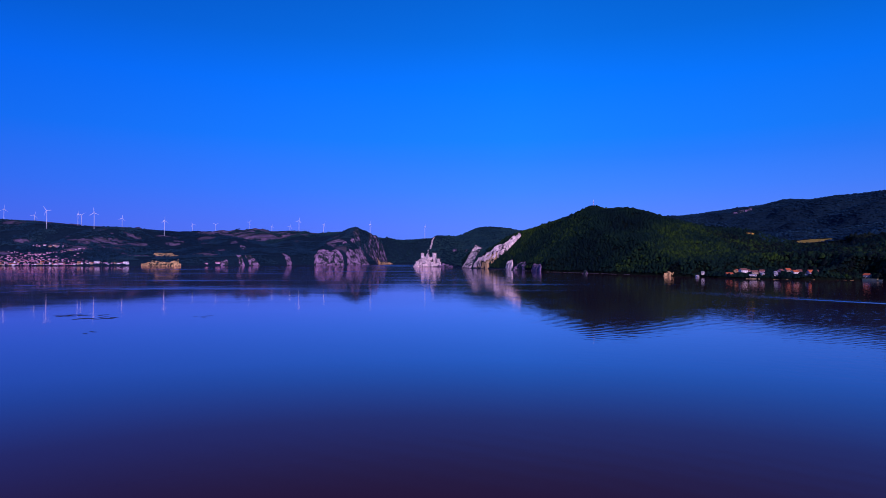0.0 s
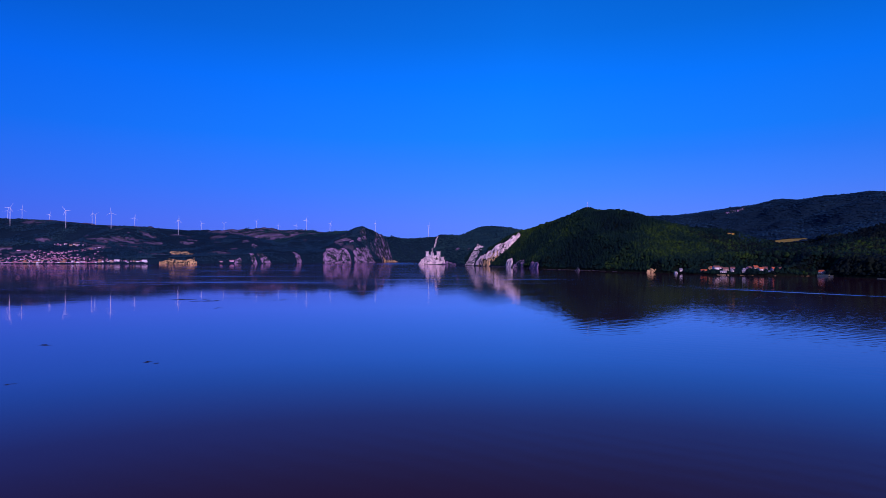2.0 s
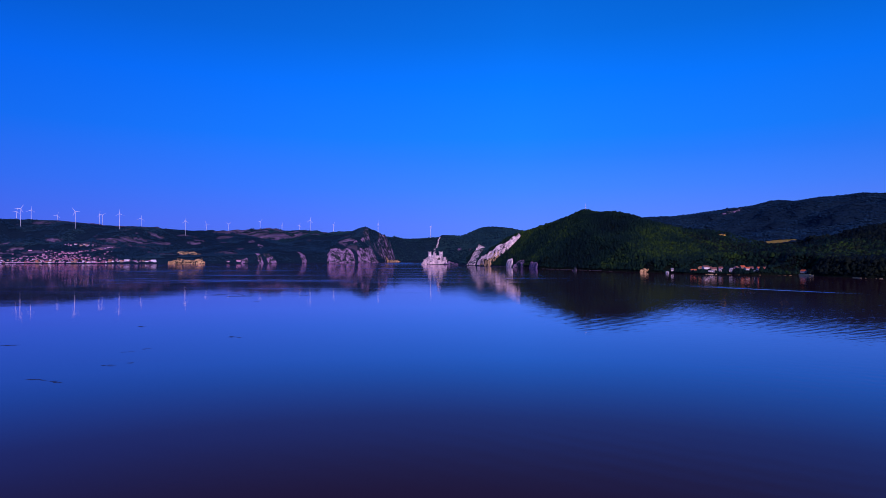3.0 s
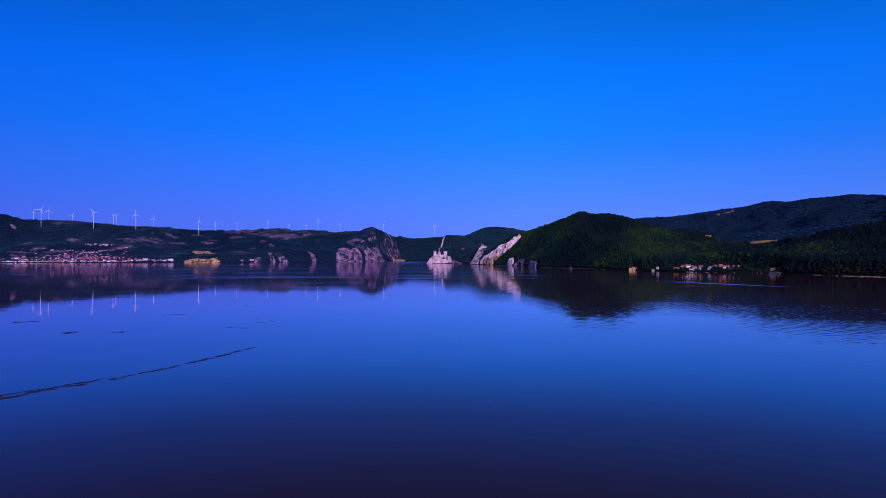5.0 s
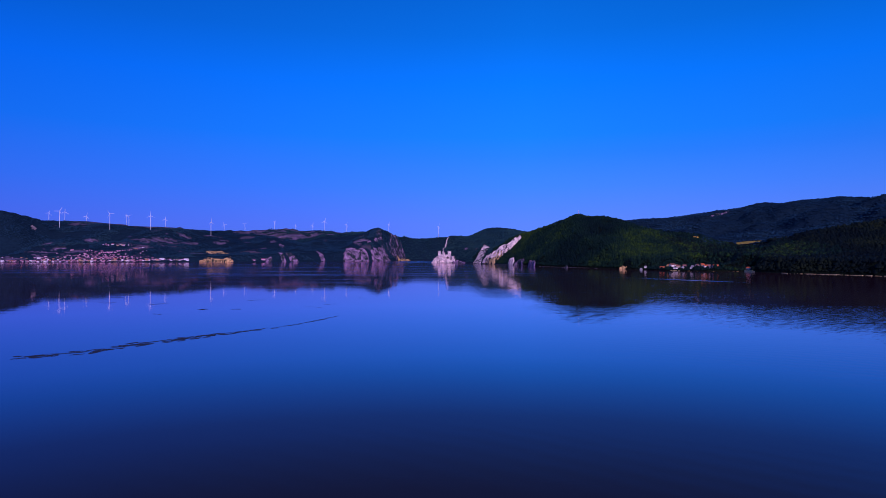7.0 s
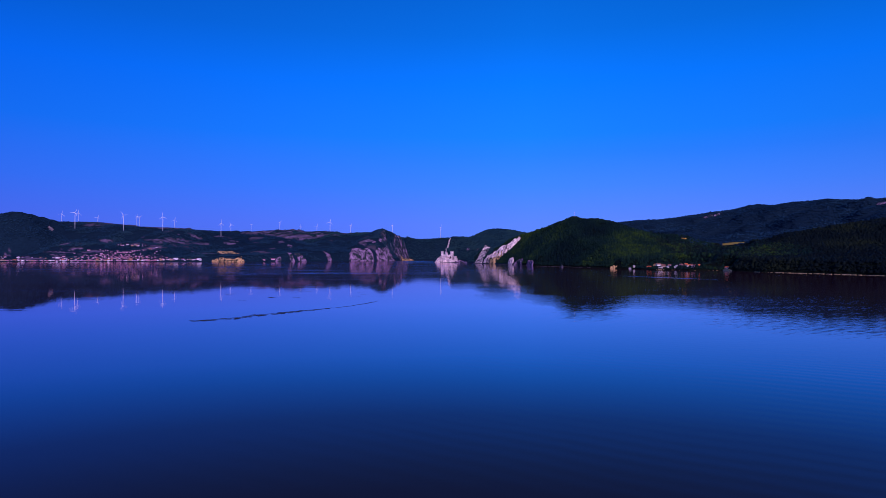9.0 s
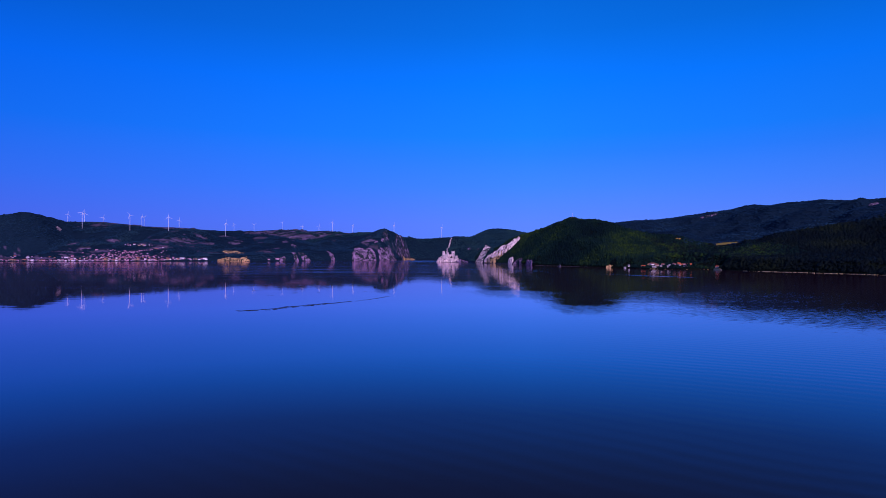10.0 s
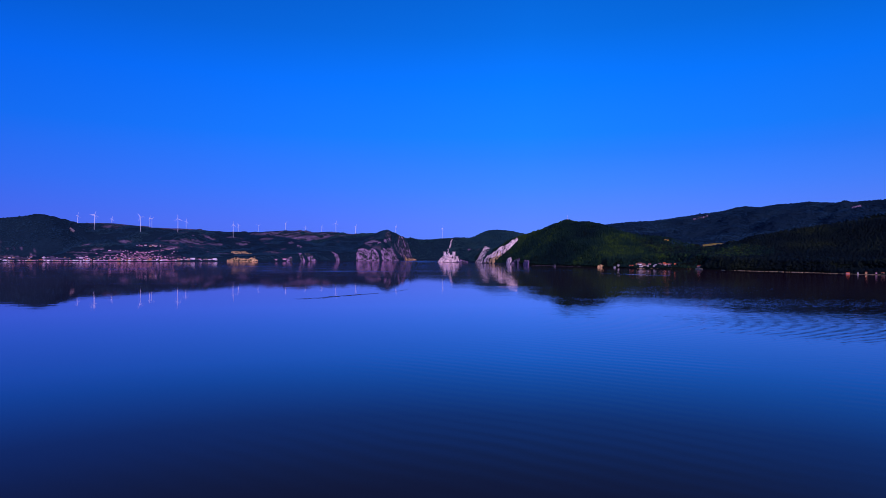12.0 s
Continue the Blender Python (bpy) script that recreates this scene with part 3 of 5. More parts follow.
wv = np.array([(math.sin(q) * 4500, math.cos(q) * 4500 - 230, 0) for q in np.linspace(0, math.tau, 65)[:-1]] + [(0, -230, 0)])
wf = np.array([(64, (q + 1) % 64, q) for q in range(64)])
tagged(raw_mesh("water", wv, wf, M_WATER), "calm dark blue river with fine ripples", "river", kind="structure")

# ---- woods ----
def ico(sub):
    bm = bmesh.new()
    bmesh.ops.create_icosphere(bm, subdivisions=sub, radius=1)
    v = np.array([q.co[:] for q in bm.verts])
    f = np.array([[q.index for q in p.verts] for p in bm.faces])
    bm.free()
    if sub == 1:                                    # nobody sees a crown's underside
        f = f[[min(v[k, 2] for k in q) > -0.95 for q in f]]
    return v, f


# ground kept free of woods: x, y, two half-widths
CLEAR = [
    (912, 1858, 16, 16), (936, 1862, 20, 14), (447, 888, 9, 7), (-8, 1420, 40, 40), (532, 915, 16, 62), (-28, 1466, 58, 66), (20, 1380, 22, 30), (62, 1325, 22, 46),
    (252, 680, 13, 14),
]
CLEAR += [
    (183, 786, 7, 8), (-1491, 1862, 15, 13), (1190, 1388, 26, 12), (-8, 1668, 12, 16), (-1250, 1612, 420, 10), (-640, 1620, 60, 10),
]
# plots of the village and of the huts further along: pattern, x, y, turn
PLOTS = [("low", 294.5, 628, 5), ("ochre", 309, 642, 40), ("big", 310, 630, 8), ("rose", 317, 634, 20), ("boat", 300.6, 592, -14), ("cream", 309.5, 606, -10), ("hut", 314, 600, 20), ("tile", 349, 618, 10),
         ("pale", 345, 598, 5), ("rose", 352, 603, -20), ("red", 355, 588, 12), ("rose", 364, 596, -25), ("hut", 343, 575, 0), ("hut", 330, 606, 12), ("rose", 324, 620, -15), ("rose", 340, 614, 25), ("hut", 350, 582, 30), ("rose", 368, 588, 15), ("hut", 322, 590, -20),
         ("pale", 384, 552, -62), ("hut", 269.5, 647, 15), ("hut", 278, 653, -10),
         ("red", 461, 292, -30), ("ochre", 470, 272, -40), ("low", 480, 258, -55), ("hut", 466, 281, 30), ("rose", 475, 262, -20), ("low", 486, 244, -70), ("hut", 490, 226, 10), ("low", 496, 206, -75)]
HOMES = [p[1:3] for p in PLOTS]



# bare rock on the slopes, as outlines on the plan; material, rise above the slope, roughness, group
OUTCROPS = [
    ("headland_cliff", "fluted mauve limestone cliff over the river", [(-404, 1970), (-360, 1948), (-318, 1936), (-303, 1912), (-364, 1876), (-396, 1866)], "cliff", 3.0, 5.0, "cliffs of the gorge mouth"),
    ("headland_cliff", "mauve limestone cliff with deep clefts", [(-312, 1958), (-294, 1996), (-278, 2044), (-254, 2052), (-240, 2010), (-296, 1910)], "cliff", 3.0, 5.0, "cliffs of the gorge mouth"),
    ("headland_cliff", "high broken crag at the gorge mouth", [(-264, 2176), (-242, 2232), (-216, 2280), (-200, 2276), (-212, 2190), (-230, 2136), (-250, 2084), (-262, 2112)], "scrub", 1.5, 6.0, "cliffs of the gorge mouth"),
    ("headland_cliff", "grey crag among scrub below the summit", [(-312, 2068), (-290, 2086), (-274, 2060), (-294, 2040)], "scrub", 2.0, 4.0, "cliffs of the gorge mouth"),
    ("rock_fan", "yellow-stained rock fan at the cliff foot", [(-234, 2152), (-222, 2190), (-206, 2262), (-198, 2288), (-184, 2268), (-212, 2130)], "tan", 3.5, 3.0, ""),
    ("bank_slab", "tilted mauve rock slab on the river bank", [(-586, 1710), (-579, 1714), (-541, 1676), (-554, 1670)], "cliff", 1.3, 2.2, "tilted slabs on the bank"),
    ("bank_slab", "broad tilted mauve rock slab on the river bank", [(-562, 1708), (-550, 1710), (-504, 1684), (-524, 1672)], "cliff", 1.3, 2.2, "tilted slabs on the bank"),
    ("bank_slab", "tall tilted mauve rock slab on the river bank", [(-487, 1838), (-474, 1842), (-443, 1798), (-454, 1778)], "cliff", 1.3, 2.2, "tilted slabs on the bank"),
    ("bank_slab", "low mauve rock at the waterline", [(-611, 1674), (-596, 1682), (-584, 1670), (-607, 1660)], "cliff", 2.5, 2.0, "tilted slabs on the bank"),
    ("bank_slab", "narrow rock slab high on the slope", [(-630, 1880), (-617, 1882), (-589, 1838), (-602, 1826)], "cliff", 2.5, 2.0, "tilted slabs on the bank"),
    ("quarry_rock", "broken ochre rocks along the waterline", [(-804, 1622), (-792, 1642), (-762, 1646), (-736, 1636), (-709, 1640), (-690, 1608), (-745, 1596), (-800, 1606)], "tan", 1.5, 5.0, ""),
    ("quarry_ledge", "pale ochre quarry bench cut in the slope", [(-846, 1780), (-852, 1806), (-798, 1798), (-742, 1722), (-768, 1702), (-806, 1740)], "tan", 2.6, 2.0, ""),
    ("rock_rib", "long pale limestone rib climbing the wooded slope", [(60, 1234), (85, 1170), (112, 1164), (130, 1168), (154, 1186), (152, 1197), (138, 1195), (118, 1188), (95, 1200), (74, 1248)], "rock", 5.0, 4.0, ""),
    ("stained_rock", "ochre-stained limestone foot of a rock rib", [(64, 1220), (84, 1168), (104, 1166), (108, 1174), (90, 1198)], "tan", 5.6, 4.0, ""),
    ("rock_rib", "thin pale rock rib on the hill edge above the castle", [(-56, 1590), (-45, 1590), (-38, 1640), (-31, 1715), (-23, 1768), (-27, 1772), (-34, 1755), (-42, 1700)], "rock", 1.0, 1.2, ""),
    ("shore_crag", "tall grey limestone crag at the water's edge", [(111, 1104), (121, 1068), (126, 1082), (127, 1120), (119, 1128)], "rock", 2.5, 3.5, "crags on the wooded shore"),
    ("shore_crag", "grey limestone crag among shore trees", [(124, 1058), (133, 1008), (141, 1012), (143, 1050), (137, 1070)], "scrub", 2.0, 3.0, "crags on the wooded shore"),
    ("shore_crag", "rounded pale crag at the water's edge", [(138, 972), (147, 918), (153, 930), (153, 962), (146, 980)], "cliff", 2.0, 3.0, "crags on the wooded shore"),
]


def poly_inside(x, y, poly):
    """Metres inside an outline on the plan; minus outside."""
    d, _ = near_line(x, y, poly, True)
    odd = np.zeros(x.shape, bool)
    for (ax, ay), (bx, by) in zip(poly, poly[1:] + poly[:1]):
        if ay != by:
            odd ^= ((ay > y) != (by > y)) & (x < (bx - ax) * (y - ay) / (by - ay) + ax)
    return np.where(odd, d, -d)


def is_bare(x, y):
    out = np.zeros(x.shape, bool)
    for *_, poly, kind, proud, rough, group in OUTCROPS:
        px, py = [q[0] for q in poly], [q[1] for q in poly]
        box = (x > min(px)) & (x < max(px)) & (y > min(py)) & (y < max(py))
        if box.any():
            bx, by = x[box], y[box]
            out[box] |= (poly_inside(bx, by, poly) > 0.5) & (fbm(bx, by, 8, 3, 83) + 0.01 * np.clip(inland(bx, by) - 14, -12, 6) < (0.62 if kind == "rock" else 0.52)) | (poly_inside(bx, by, poly) > 0.5) & (inland(bx, by) < 12)
    return out


def is_clear(x, y):
    out = is_bare(x, y)
    for cx, cy, a, b in CLEAR:
        out |= np.hypot((x - cx) / a, (y - cy) / b) < 1
    for hx, hy in HOMES:                            # gardens run from each house down to the water
        d, _ = near_line(x, y, [(hx, hy), (hx - 4, hy - 10)])
        out |= d < 3.8
    return out


def dome():
    """A small crown of ten faces: a ring of six below, three above."""
    lo = [(math.cos(q), math.sin(q), -0.35) for q in np.radians(np.arange(6) * 60)]
    up = [(0.55 * math.cos(q), 0.55 * math.sin(q), 0.75) for q in np.radians(np.arange(3) * 120 + 30)]
    f = [(6, 7, 8)]
    for k in range(3):
        a, m, e = 2 * k, (2 * k + 1) % 6, (2 * k + 2) % 6
        f += [(a, m, 6 + k), (m, e, 6 + k), (e, 6 + (k + 1) % 3, 6 + k)]
    return np.array(lo + up), np.array(f)


ICO = {0: dome(), 1: ico(1)}


def woods(name, label, material, box, count, size, sub, seed, edge=4.0, thin=None, tall=1.0, gardens=False, steep=False):
    """Tree crowns as one mesh: uneven clumps set on the ground inside box (x0, x1, y0, y1)."""
    rng = np.random.default_rng(seed)
    x, y = rng.uniform(box[0], box[1], count), rng.uniform(box[2], box[3], count)
    keep = inland(x, y) > edge
    x, y = x[keep], y[keep]
    keep = (open_ground(x, y) < 0.5) & ~in_oval(x, y, WHEAT, 77) & (gardens | ~is_clear(x, y))
    if thin is not None:
        keep &= thin(x, y)
    x, y = x[keep], y[keep]
    z = height(x, y)
    r = np.hypot(x, y + 100) / 45.0                 # the hills' far slopes stay bare
    back = height(x + x / r, y + (y + 100) / r)
    keep = (back > z - 15) | steep
    x, y, z = x[keep], y[keep], z[keep]
    v, f = ICO[sub]
    n = len(x)
    s = size * rng.lognormal(0, 0.28, n)
    spin = rng.uniform(0, math.tau, n)
    c, sn = np.cos(spin)[:, None], np.sin(spin)[:, None]
    bulge = 1 + rng.uniform(-0.30, 0.30, (n, len(v)))
    px, py, pz = v[:, 0] * bulge, v[:, 1] * bulge, v[:, 2] * bulge
    up = tall * rng.uniform(0.75, 1.25, n)[:, None]
    verts = np.stack([x[:, None] + (px * c - py * sn) * s[:, None], y[:, None] + (px * sn + py * c) * s[:, None], z[:, None] + (pz * up + 0.62 * tall) * s[:, None]], -1)
    faces = f[None] + (np.arange(n) * len(v))[:, None, None]
    ob = raw_mesh(name, verts.reshape(-1, 3), faces.reshape(-1, 3), material, True)
    return tagged(ob, label, "trees", kind="stuff")


def in_reach(x, y):
    return x < 0.73 * y + 370


def clumped(x, y):
    return fbm(x, y, 75, 3, 61) * 0.6 + fbm(x * 0.5, y, 30, 2, 67) * 0.4 > 0.44


woods("hill_woods", "dense dark green deciduous woods on the hill", M_LEAF, (90, 520, 540, 1300), 84000, 1.48, 0, 1, 1.5)
woods("hill_woods", "dense dark green deciduous woods on the near slope", M_LEAF_SHADED, (370, 820, 120, 860), 66000, 1.55, 0, 2, 1.5, in_reach)
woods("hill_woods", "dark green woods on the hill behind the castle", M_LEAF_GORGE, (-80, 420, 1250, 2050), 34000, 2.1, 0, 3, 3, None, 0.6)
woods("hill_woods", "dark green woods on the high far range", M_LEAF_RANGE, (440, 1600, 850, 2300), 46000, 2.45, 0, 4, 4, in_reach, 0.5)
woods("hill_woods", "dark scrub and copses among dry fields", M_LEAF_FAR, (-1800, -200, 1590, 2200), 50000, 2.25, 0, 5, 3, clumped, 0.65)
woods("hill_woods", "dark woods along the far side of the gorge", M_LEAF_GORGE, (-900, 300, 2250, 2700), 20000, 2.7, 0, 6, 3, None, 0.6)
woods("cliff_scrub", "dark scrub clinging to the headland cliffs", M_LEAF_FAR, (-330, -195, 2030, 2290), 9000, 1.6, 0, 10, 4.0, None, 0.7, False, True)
woods("garden_scrub", "low dark bushes and hedges round the shore houses", M_LEAF_SHADED, (255, 480, 540, 780), 15000, 0.9, 0, 7, 1.0, None, 0.8, True)
woods("garden_scrub", "low dark bushes along the quay", M_LEAF_SHADED, (372, 520, 140, 545), 9000, 0.7, 0, 8, 1.5, lambda x, y: inland(x, y) < 26, 0.8, True)
woods("slope_scrub", "low dark scrub on the slope between the rock ribs", M_LEAF, (40, 175, 1120, 1400), 9000, 1.1, 0, 9, 6.0, lambda x, y: ~is_bare(x, y), 0.5, True)


# ---- rocks ----
def rock(name, label, corners, material, thick=14, out=(0, -1), amp=3.0, seed=1, nu=36, nv=22, group="", broken=0.35):
    """A rough rock face between four corners (foot left, foot right, top right, top left) with a solid back."""
    bl, br, tr, tl = (np.array(c, float) for c in corners)
    u, v = np.meshgrid(np.linspace(0, 1, nu), np.linspace(0, 1, nv))
    p = (bl * ((1 - u) * (1 - v))[..., None] + br * (u * (1 - v))[..., None] + tr * (u * v)[..., None] + tl * ((1 - u) * v)[..., None])
    run, rise = np.linalg.norm(br - bl) + np.linalg.norm(tr - tl), np.linalg.norm(tl - bl) + np.linalg.norm(tr - br)
    U, V = u * run / 2, v * rise / 2
    fold = np.abs(fbm(U + 0.35 * V, V * 0.22, 19, 4, seed) - 0.5) * 2.8 - 0.45
    ledge = fbm(U * 0.4, V, 7, 3, seed + 7) - 0.5
    chip = fbm(U, V, 2.6, 2, seed + 13) - 0.5
    push = amp * (fold * 2.2 + ledge * 1.2 + chip * 0.45)
    o = np.array([out[0], out[1], 0.0]) / math.hypot(*out)
    side = np.array([-o[1], o[0], 0.0])
    edge = np.minimum(np.minimum(u, 1 - u), 1 - v)
    front = p + o * (push + amp * 1.2)[..., None]
    rag = np.clip(1 - edge * 5, 0, 1)
    front = front + side * (rag * amp * 1.8 * (fbm(U, V, 6, 3, seed + 21) - 0.5))[..., None]
    front[..., 2] += rag * amp * 2.6 * (fbm(U, V, 7, 3, seed + 29) - 0.5) * (v > 0.15)
    front[..., 2] = np.where(v < 0.02, np.minimum(front[..., 2], -0.6), front[..., 2])
    behind = p - o * thick
    gaps = 1 - broken * np.clip((fbm(U, U * 0 + seed, 15, 3, seed + 41) - 0.35) * 2.6, 0, 1)
    for side_ in (front, behind):
        base = side_[:1, :, 2]
        side_[..., 2] = base + (side_[..., 2] - base) * gaps
    for _ in range(30):                             # stand proud of the slope
        low = height(front[..., 0], front[..., 1]) > front[..., 2] - 0.6
        low &= v > 0.02
        if not low.any():
            break
        front = front + (o * 2.0) * low[..., None]
    behind[..., 2] = np.where(v < 0.02, -1.0, behind[..., 2] - 2.0 * v)
    n = nu * nv
    verts = np.concatenate([front.reshape(-1, 3), behind.reshape(-1, 3)])
    i, j = np.meshgrid(np.arange(nv - 1), np.arange(nu - 1), indexing="ij")
    q = np.stack([i * nu + j, i * nu + j + 1, (i + 1) * nu + j + 1, (i + 1) * nu + j], -1).reshape(-1, 4)
    ring = [k for k in range(nu)] + [k * nu + nu - 1 for k in range(1, nv)] + [(nv - 1) * nu + k for k in range(nu - 2, -1, -1)] + [k * nu for k in range(nv - 2, 0, -1)]
    ring = np.array(ring)
    nxt = np.roll(ring, -1)
    sides = np.stack([ring + n, nxt + n, nxt, ring], -1)
    ob = raw_mesh(name, verts, np.concatenate([q, q[:, ::-1] + n, sides]), material, False)
    return tagged(ob, label, "rock", group)


rock("rock_slab", "tall pale limestone slab leaning on the wooded slope", [(42, 1304, -1), (66, 1284, -1), (91, 1376, 43), (74, 1392, 53)], M_ROCK, 16, (-0.2, -1), 1.8, 2, broken=0.1)
rock("shore_rock", "pale rocks scattered beside the castle", [(-2, 1400, -1), (26, 1362, -1), (20, 1388, 3.5), (4, 1404, 6)], M_CLIFF, 14, (-0.2, -1), 2.0, 9)
STONES = {"cliff": M_CLIFF, "tan": M_TAN, "rock": M_ROCK, "scrub": M_SCRUB_ROCK}


def outcrop(name, label, poly, kind, proud, rough, group, seed):
    """Bare rock following the slope inside an outline, fluted and ledged, its ragged rim sunk into the ground."""
    step = 1.3
    px, py = [q[0] for q in poly], [q[1] for q in poly]
    gx, gy = np.arange(min(px) - 3, max(px) + 3, step), np.arange(min(py) - 3, max(py) + 3, step)
    x, y = np.meshgrid(gx, gy)
    x, y = x + (hash2(x, y, seed) - 0.5) * 0.8, y + (hash2(x, y, seed + 1) - 0.5) * 0.8
    d = poly_inside(x, y, poly) + (fbm(x, y, 8, 3, seed) - 0.5) * 6
    e = np.clip(d / 3.0, 0, 1)
    flute = np.abs(fbm(x, y, 9, 4, seed + 3) - 0.5) * 4 - 0.5
    ledge = fbm(x * 0.5 + y * 0.5, y * 0.5 - x * 0.5, 4, 3, seed + 9) - 0.5
    z = height(x, y) - 2.0 * (1 - e) + e * np.maximum(proud + rough * (0.65 * flute + 0.6 * ledge), 0.5)
    z += e * 4.5 * np.exp(-(np.maximum(inland(x, y), 0) / 7) ** 2)      # a broken apron at the waterline
    ok = d > -1.5
    ok = ok[:-1, :-1] & ok[1:, :-1] & ok[:-1, 1:] & ok[1:, 1:]
    nx = len(gx)
    i, j = np.nonzero(ok)
    f = np.stack([i * nx + j, i * nx + j + 1, (i + 1) * nx + j + 1, (i + 1) * nx + j], -1)
    used, f = np.unique(f, return_inverse=True)
    v = np.stack([x.ravel(), y.ravel(), z.ravel()], 1)[used]
    return tagged(raw_mesh(name, v, f.reshape(-1, 4), STONES[kind]), label, "rock", group)


for seed, crop in enumerate(OUTCROPS):
    outcrop(*crop, 300 + 17 * seed)


def scar(name, label, cx, cy, a, b, material, seed, high=1.6, turn=0.0, group=""):
    """Bare rock breaking through a slope, with a ragged rim."""
    u, v = np.meshgrid(np.linspace(0, math.tau, 49)[:-1], np.linspace(0, 1, 10))
    r = 0.75 + (fbm(np.cos(u) * 30 + 60, np.sin(u) * 30 + 60, 9, 4, seed) - 0.5) * 1.1
    c, s = math.cos(radians(turn)), math.sin(radians(turn))
    px, py = np.cos(u) * a * v * r, np.sin(u) * b * v * r
    x, y = cx + px * c - py * s, cy + px * s + py * c
    z = height(x, y) + high * (1 - v ** 3) * (0.6 + 1.2 * (fbm(x, y, 5, 3, seed + 5))) + 1.2
    z = np.where(v > 0.99, z - 3.5, z)
    i, j = np.meshgrid(np.arange(9), np.arange(48), indexing="ij")
    k = (j + 1) % 48
    f = np.stack([i * 48 + j, (i + 1) * 48 + j, (i + 1) * 48 + k, i * 48 + k], -1).reshape(-1, 4)
    return tagged(raw_mesh(name, np.stack([x.ravel(), y.ravel(), z.ravel()], 1), f, material), label, "rock", group)


scar("rock_patch", "pale rock scar on the western hill", -1491, 1860, 13, 11, M_ROCK_GREY, 71, 2.0, -30)
for sx, sy, sa, sb, st in ((910, 1858, 14, 9, 35), (936, 1864, 17, 8, 20), (888, 1850, 7, 5, 10), (1040, 1898, 24, 7, 38), (1190, 1388, 22, 7, 12)):
    scar("rock_patch", "mauve rock scar under the far range crest", sx, sy, sa, sb, M_CLIFF, 72 + sa, 1.4, st, "scars on the far range")
for sx, sy, sa, sb, st in ((-300, 2030, 12, 7, 60), (-322, 2000, 10, 5, 30), (-262, 2080, 12, 8, 70), (-345, 1948, 12, 6, 20), (-285, 2060, 8, 5, 40)):
    scar("rock_patch", "grey rock showing through the headland scrub", sx, sy, sa, sb, M_CLIFF, 90 + sa, 2.0, st, "outcrops on the headland")
for sx, sy, sa, sb in ((30, 1560, 9, 6), (60, 1520, 7, 5), (-8, 1668, 8, 6), (120, 1430, 8, 5)):
    scar("rock_patch", "small grey rock patch on the wooded hill", sx, sy, sa, sb, M_CLIFF, 101 + sa, 1.5, 20, "outcrops behind the castle")
scar("hill_scar", "bare yellow-green clearing on the wooded hill", 447, 888, 6, 3.5, M_ROCK_OCHRE, 111, 0.3, -30)


# ---- castle ----
def mound(name, label, cx, cy, a, b, top, material, seed, group="", rugged=7.0):
    u, v = np.meshgrid(np.linspace(0, math.tau, 73)[:-1], np.linspace(0, 1, 16))
    r = 1 + (fbm(np.cos(u) * 40 + 90, np.sin(u) * 40 + 90 + v * 6, 11, 4, seed) - 0.5) * 0.34
    x, y = cx + np.cos(u) * a * v * r, cy + np.sin(u) * b * v * r
    z = top * (1 - v ** 2.4) + (fbm(x, y, 8, 4, seed + 3) - 0.5) * rugged * np.clip(1.2 - v, 0, 1)
    z = np.where(v > 0.99, -1.0, z)
    i, j = np.meshgrid(np.arange(15), np.arange(72), indexing="ij")
    k = (j + 1) % 72
    f = np.stack([i * 72 + j, (i + 1) * 72 + j, (i + 1) * 72 + k, i * 72 + k], -1).reshape(-1, 4)
    return tagged(raw_mesh(name, np.stack([x.ravel(), y.ravel(), z.ravel()], 1), f, material), label, "rock", group)


def lump(cx, cy, a, b, top, seed, cuts=16, sub=4):
    """An angular boulder: a ball cut by random planes, then roughened."""
    r = np.random.default_rng(seed)
    v, f = ico(sub)
    n = r.normal(0, 1, (cuts, 3))
    n[:, 2] = np.abs(n[:, 2]) * 0.6
    n /= np.linalg.norm(n, axis=1)[:, None]
    d = r.uniform(0.50, 0.95, cuts)
    reach = np.min(np.where(v @ n.T > 0.05, d / np.maximum(v @ n.T, 0.05), 9.0), 1)
    reach = np.minimum(reach, 1.15)
    q = v * reach[:, None]
    s = 7.0
    rough = np.abs(fbm(q[:, 0] * s + q[:, 2] * 2 + 40, q[:, 1] * s + 40, 1.7, 4, seed) - 0.5) * 2 - 0.3
    ledge = fbm((q[:, 0] + q[:, 1]) * 3 + 30, q[:, 2] * 11 + 30, 1.5, 3, seed + 3) - 0.5
    q = q * (1 - 0.34 * rough + 0.16 * ledge)[:, None]
    return q * np.array([a, b, top]) + np.array([cx, cy, 0.0]), f


def crag(name, label, cx, cy, a, b, top, material, seed, group="", lumps=6, lean=0.0):
    """A rocky outcrop: one main boulder and lesser ones leaning round its foot."""
    r = np.random.default_rng(seed)
    top_ob = tagged(new(name), label, "rock", group)
    for k in range(lumps):
        if k == 0:
            v, f = lump(cx, cy, a * 0.72, b * 0.72, top * 1.1, seed)
        else:
            q, w = r.uniform(0, math.tau), r.uniform(0.25, 0.55)
            v, f = lump(cx + math.cos(q) * a * 0.72, cy + math.sin(q) * b * 0.72, a * w, b * w, top * r.uniform(0.35, 0.85), seed + 50 * k, 12, 3)
        v[:, 2] = np.maximum(v[:, 2], -1.5)
        v[:, 0] += lean * np.maximum(v[:, 2], 0)    # the strata dip one way
        raw_mesh("boulder", v, f, material).parent = top_ob
    return top_ob


mound("castle_rock", "pale rocky knoll under the ruined castle", -45, 1476, 27, 40, 20, M_ROCK, 51, rugged=5.0)
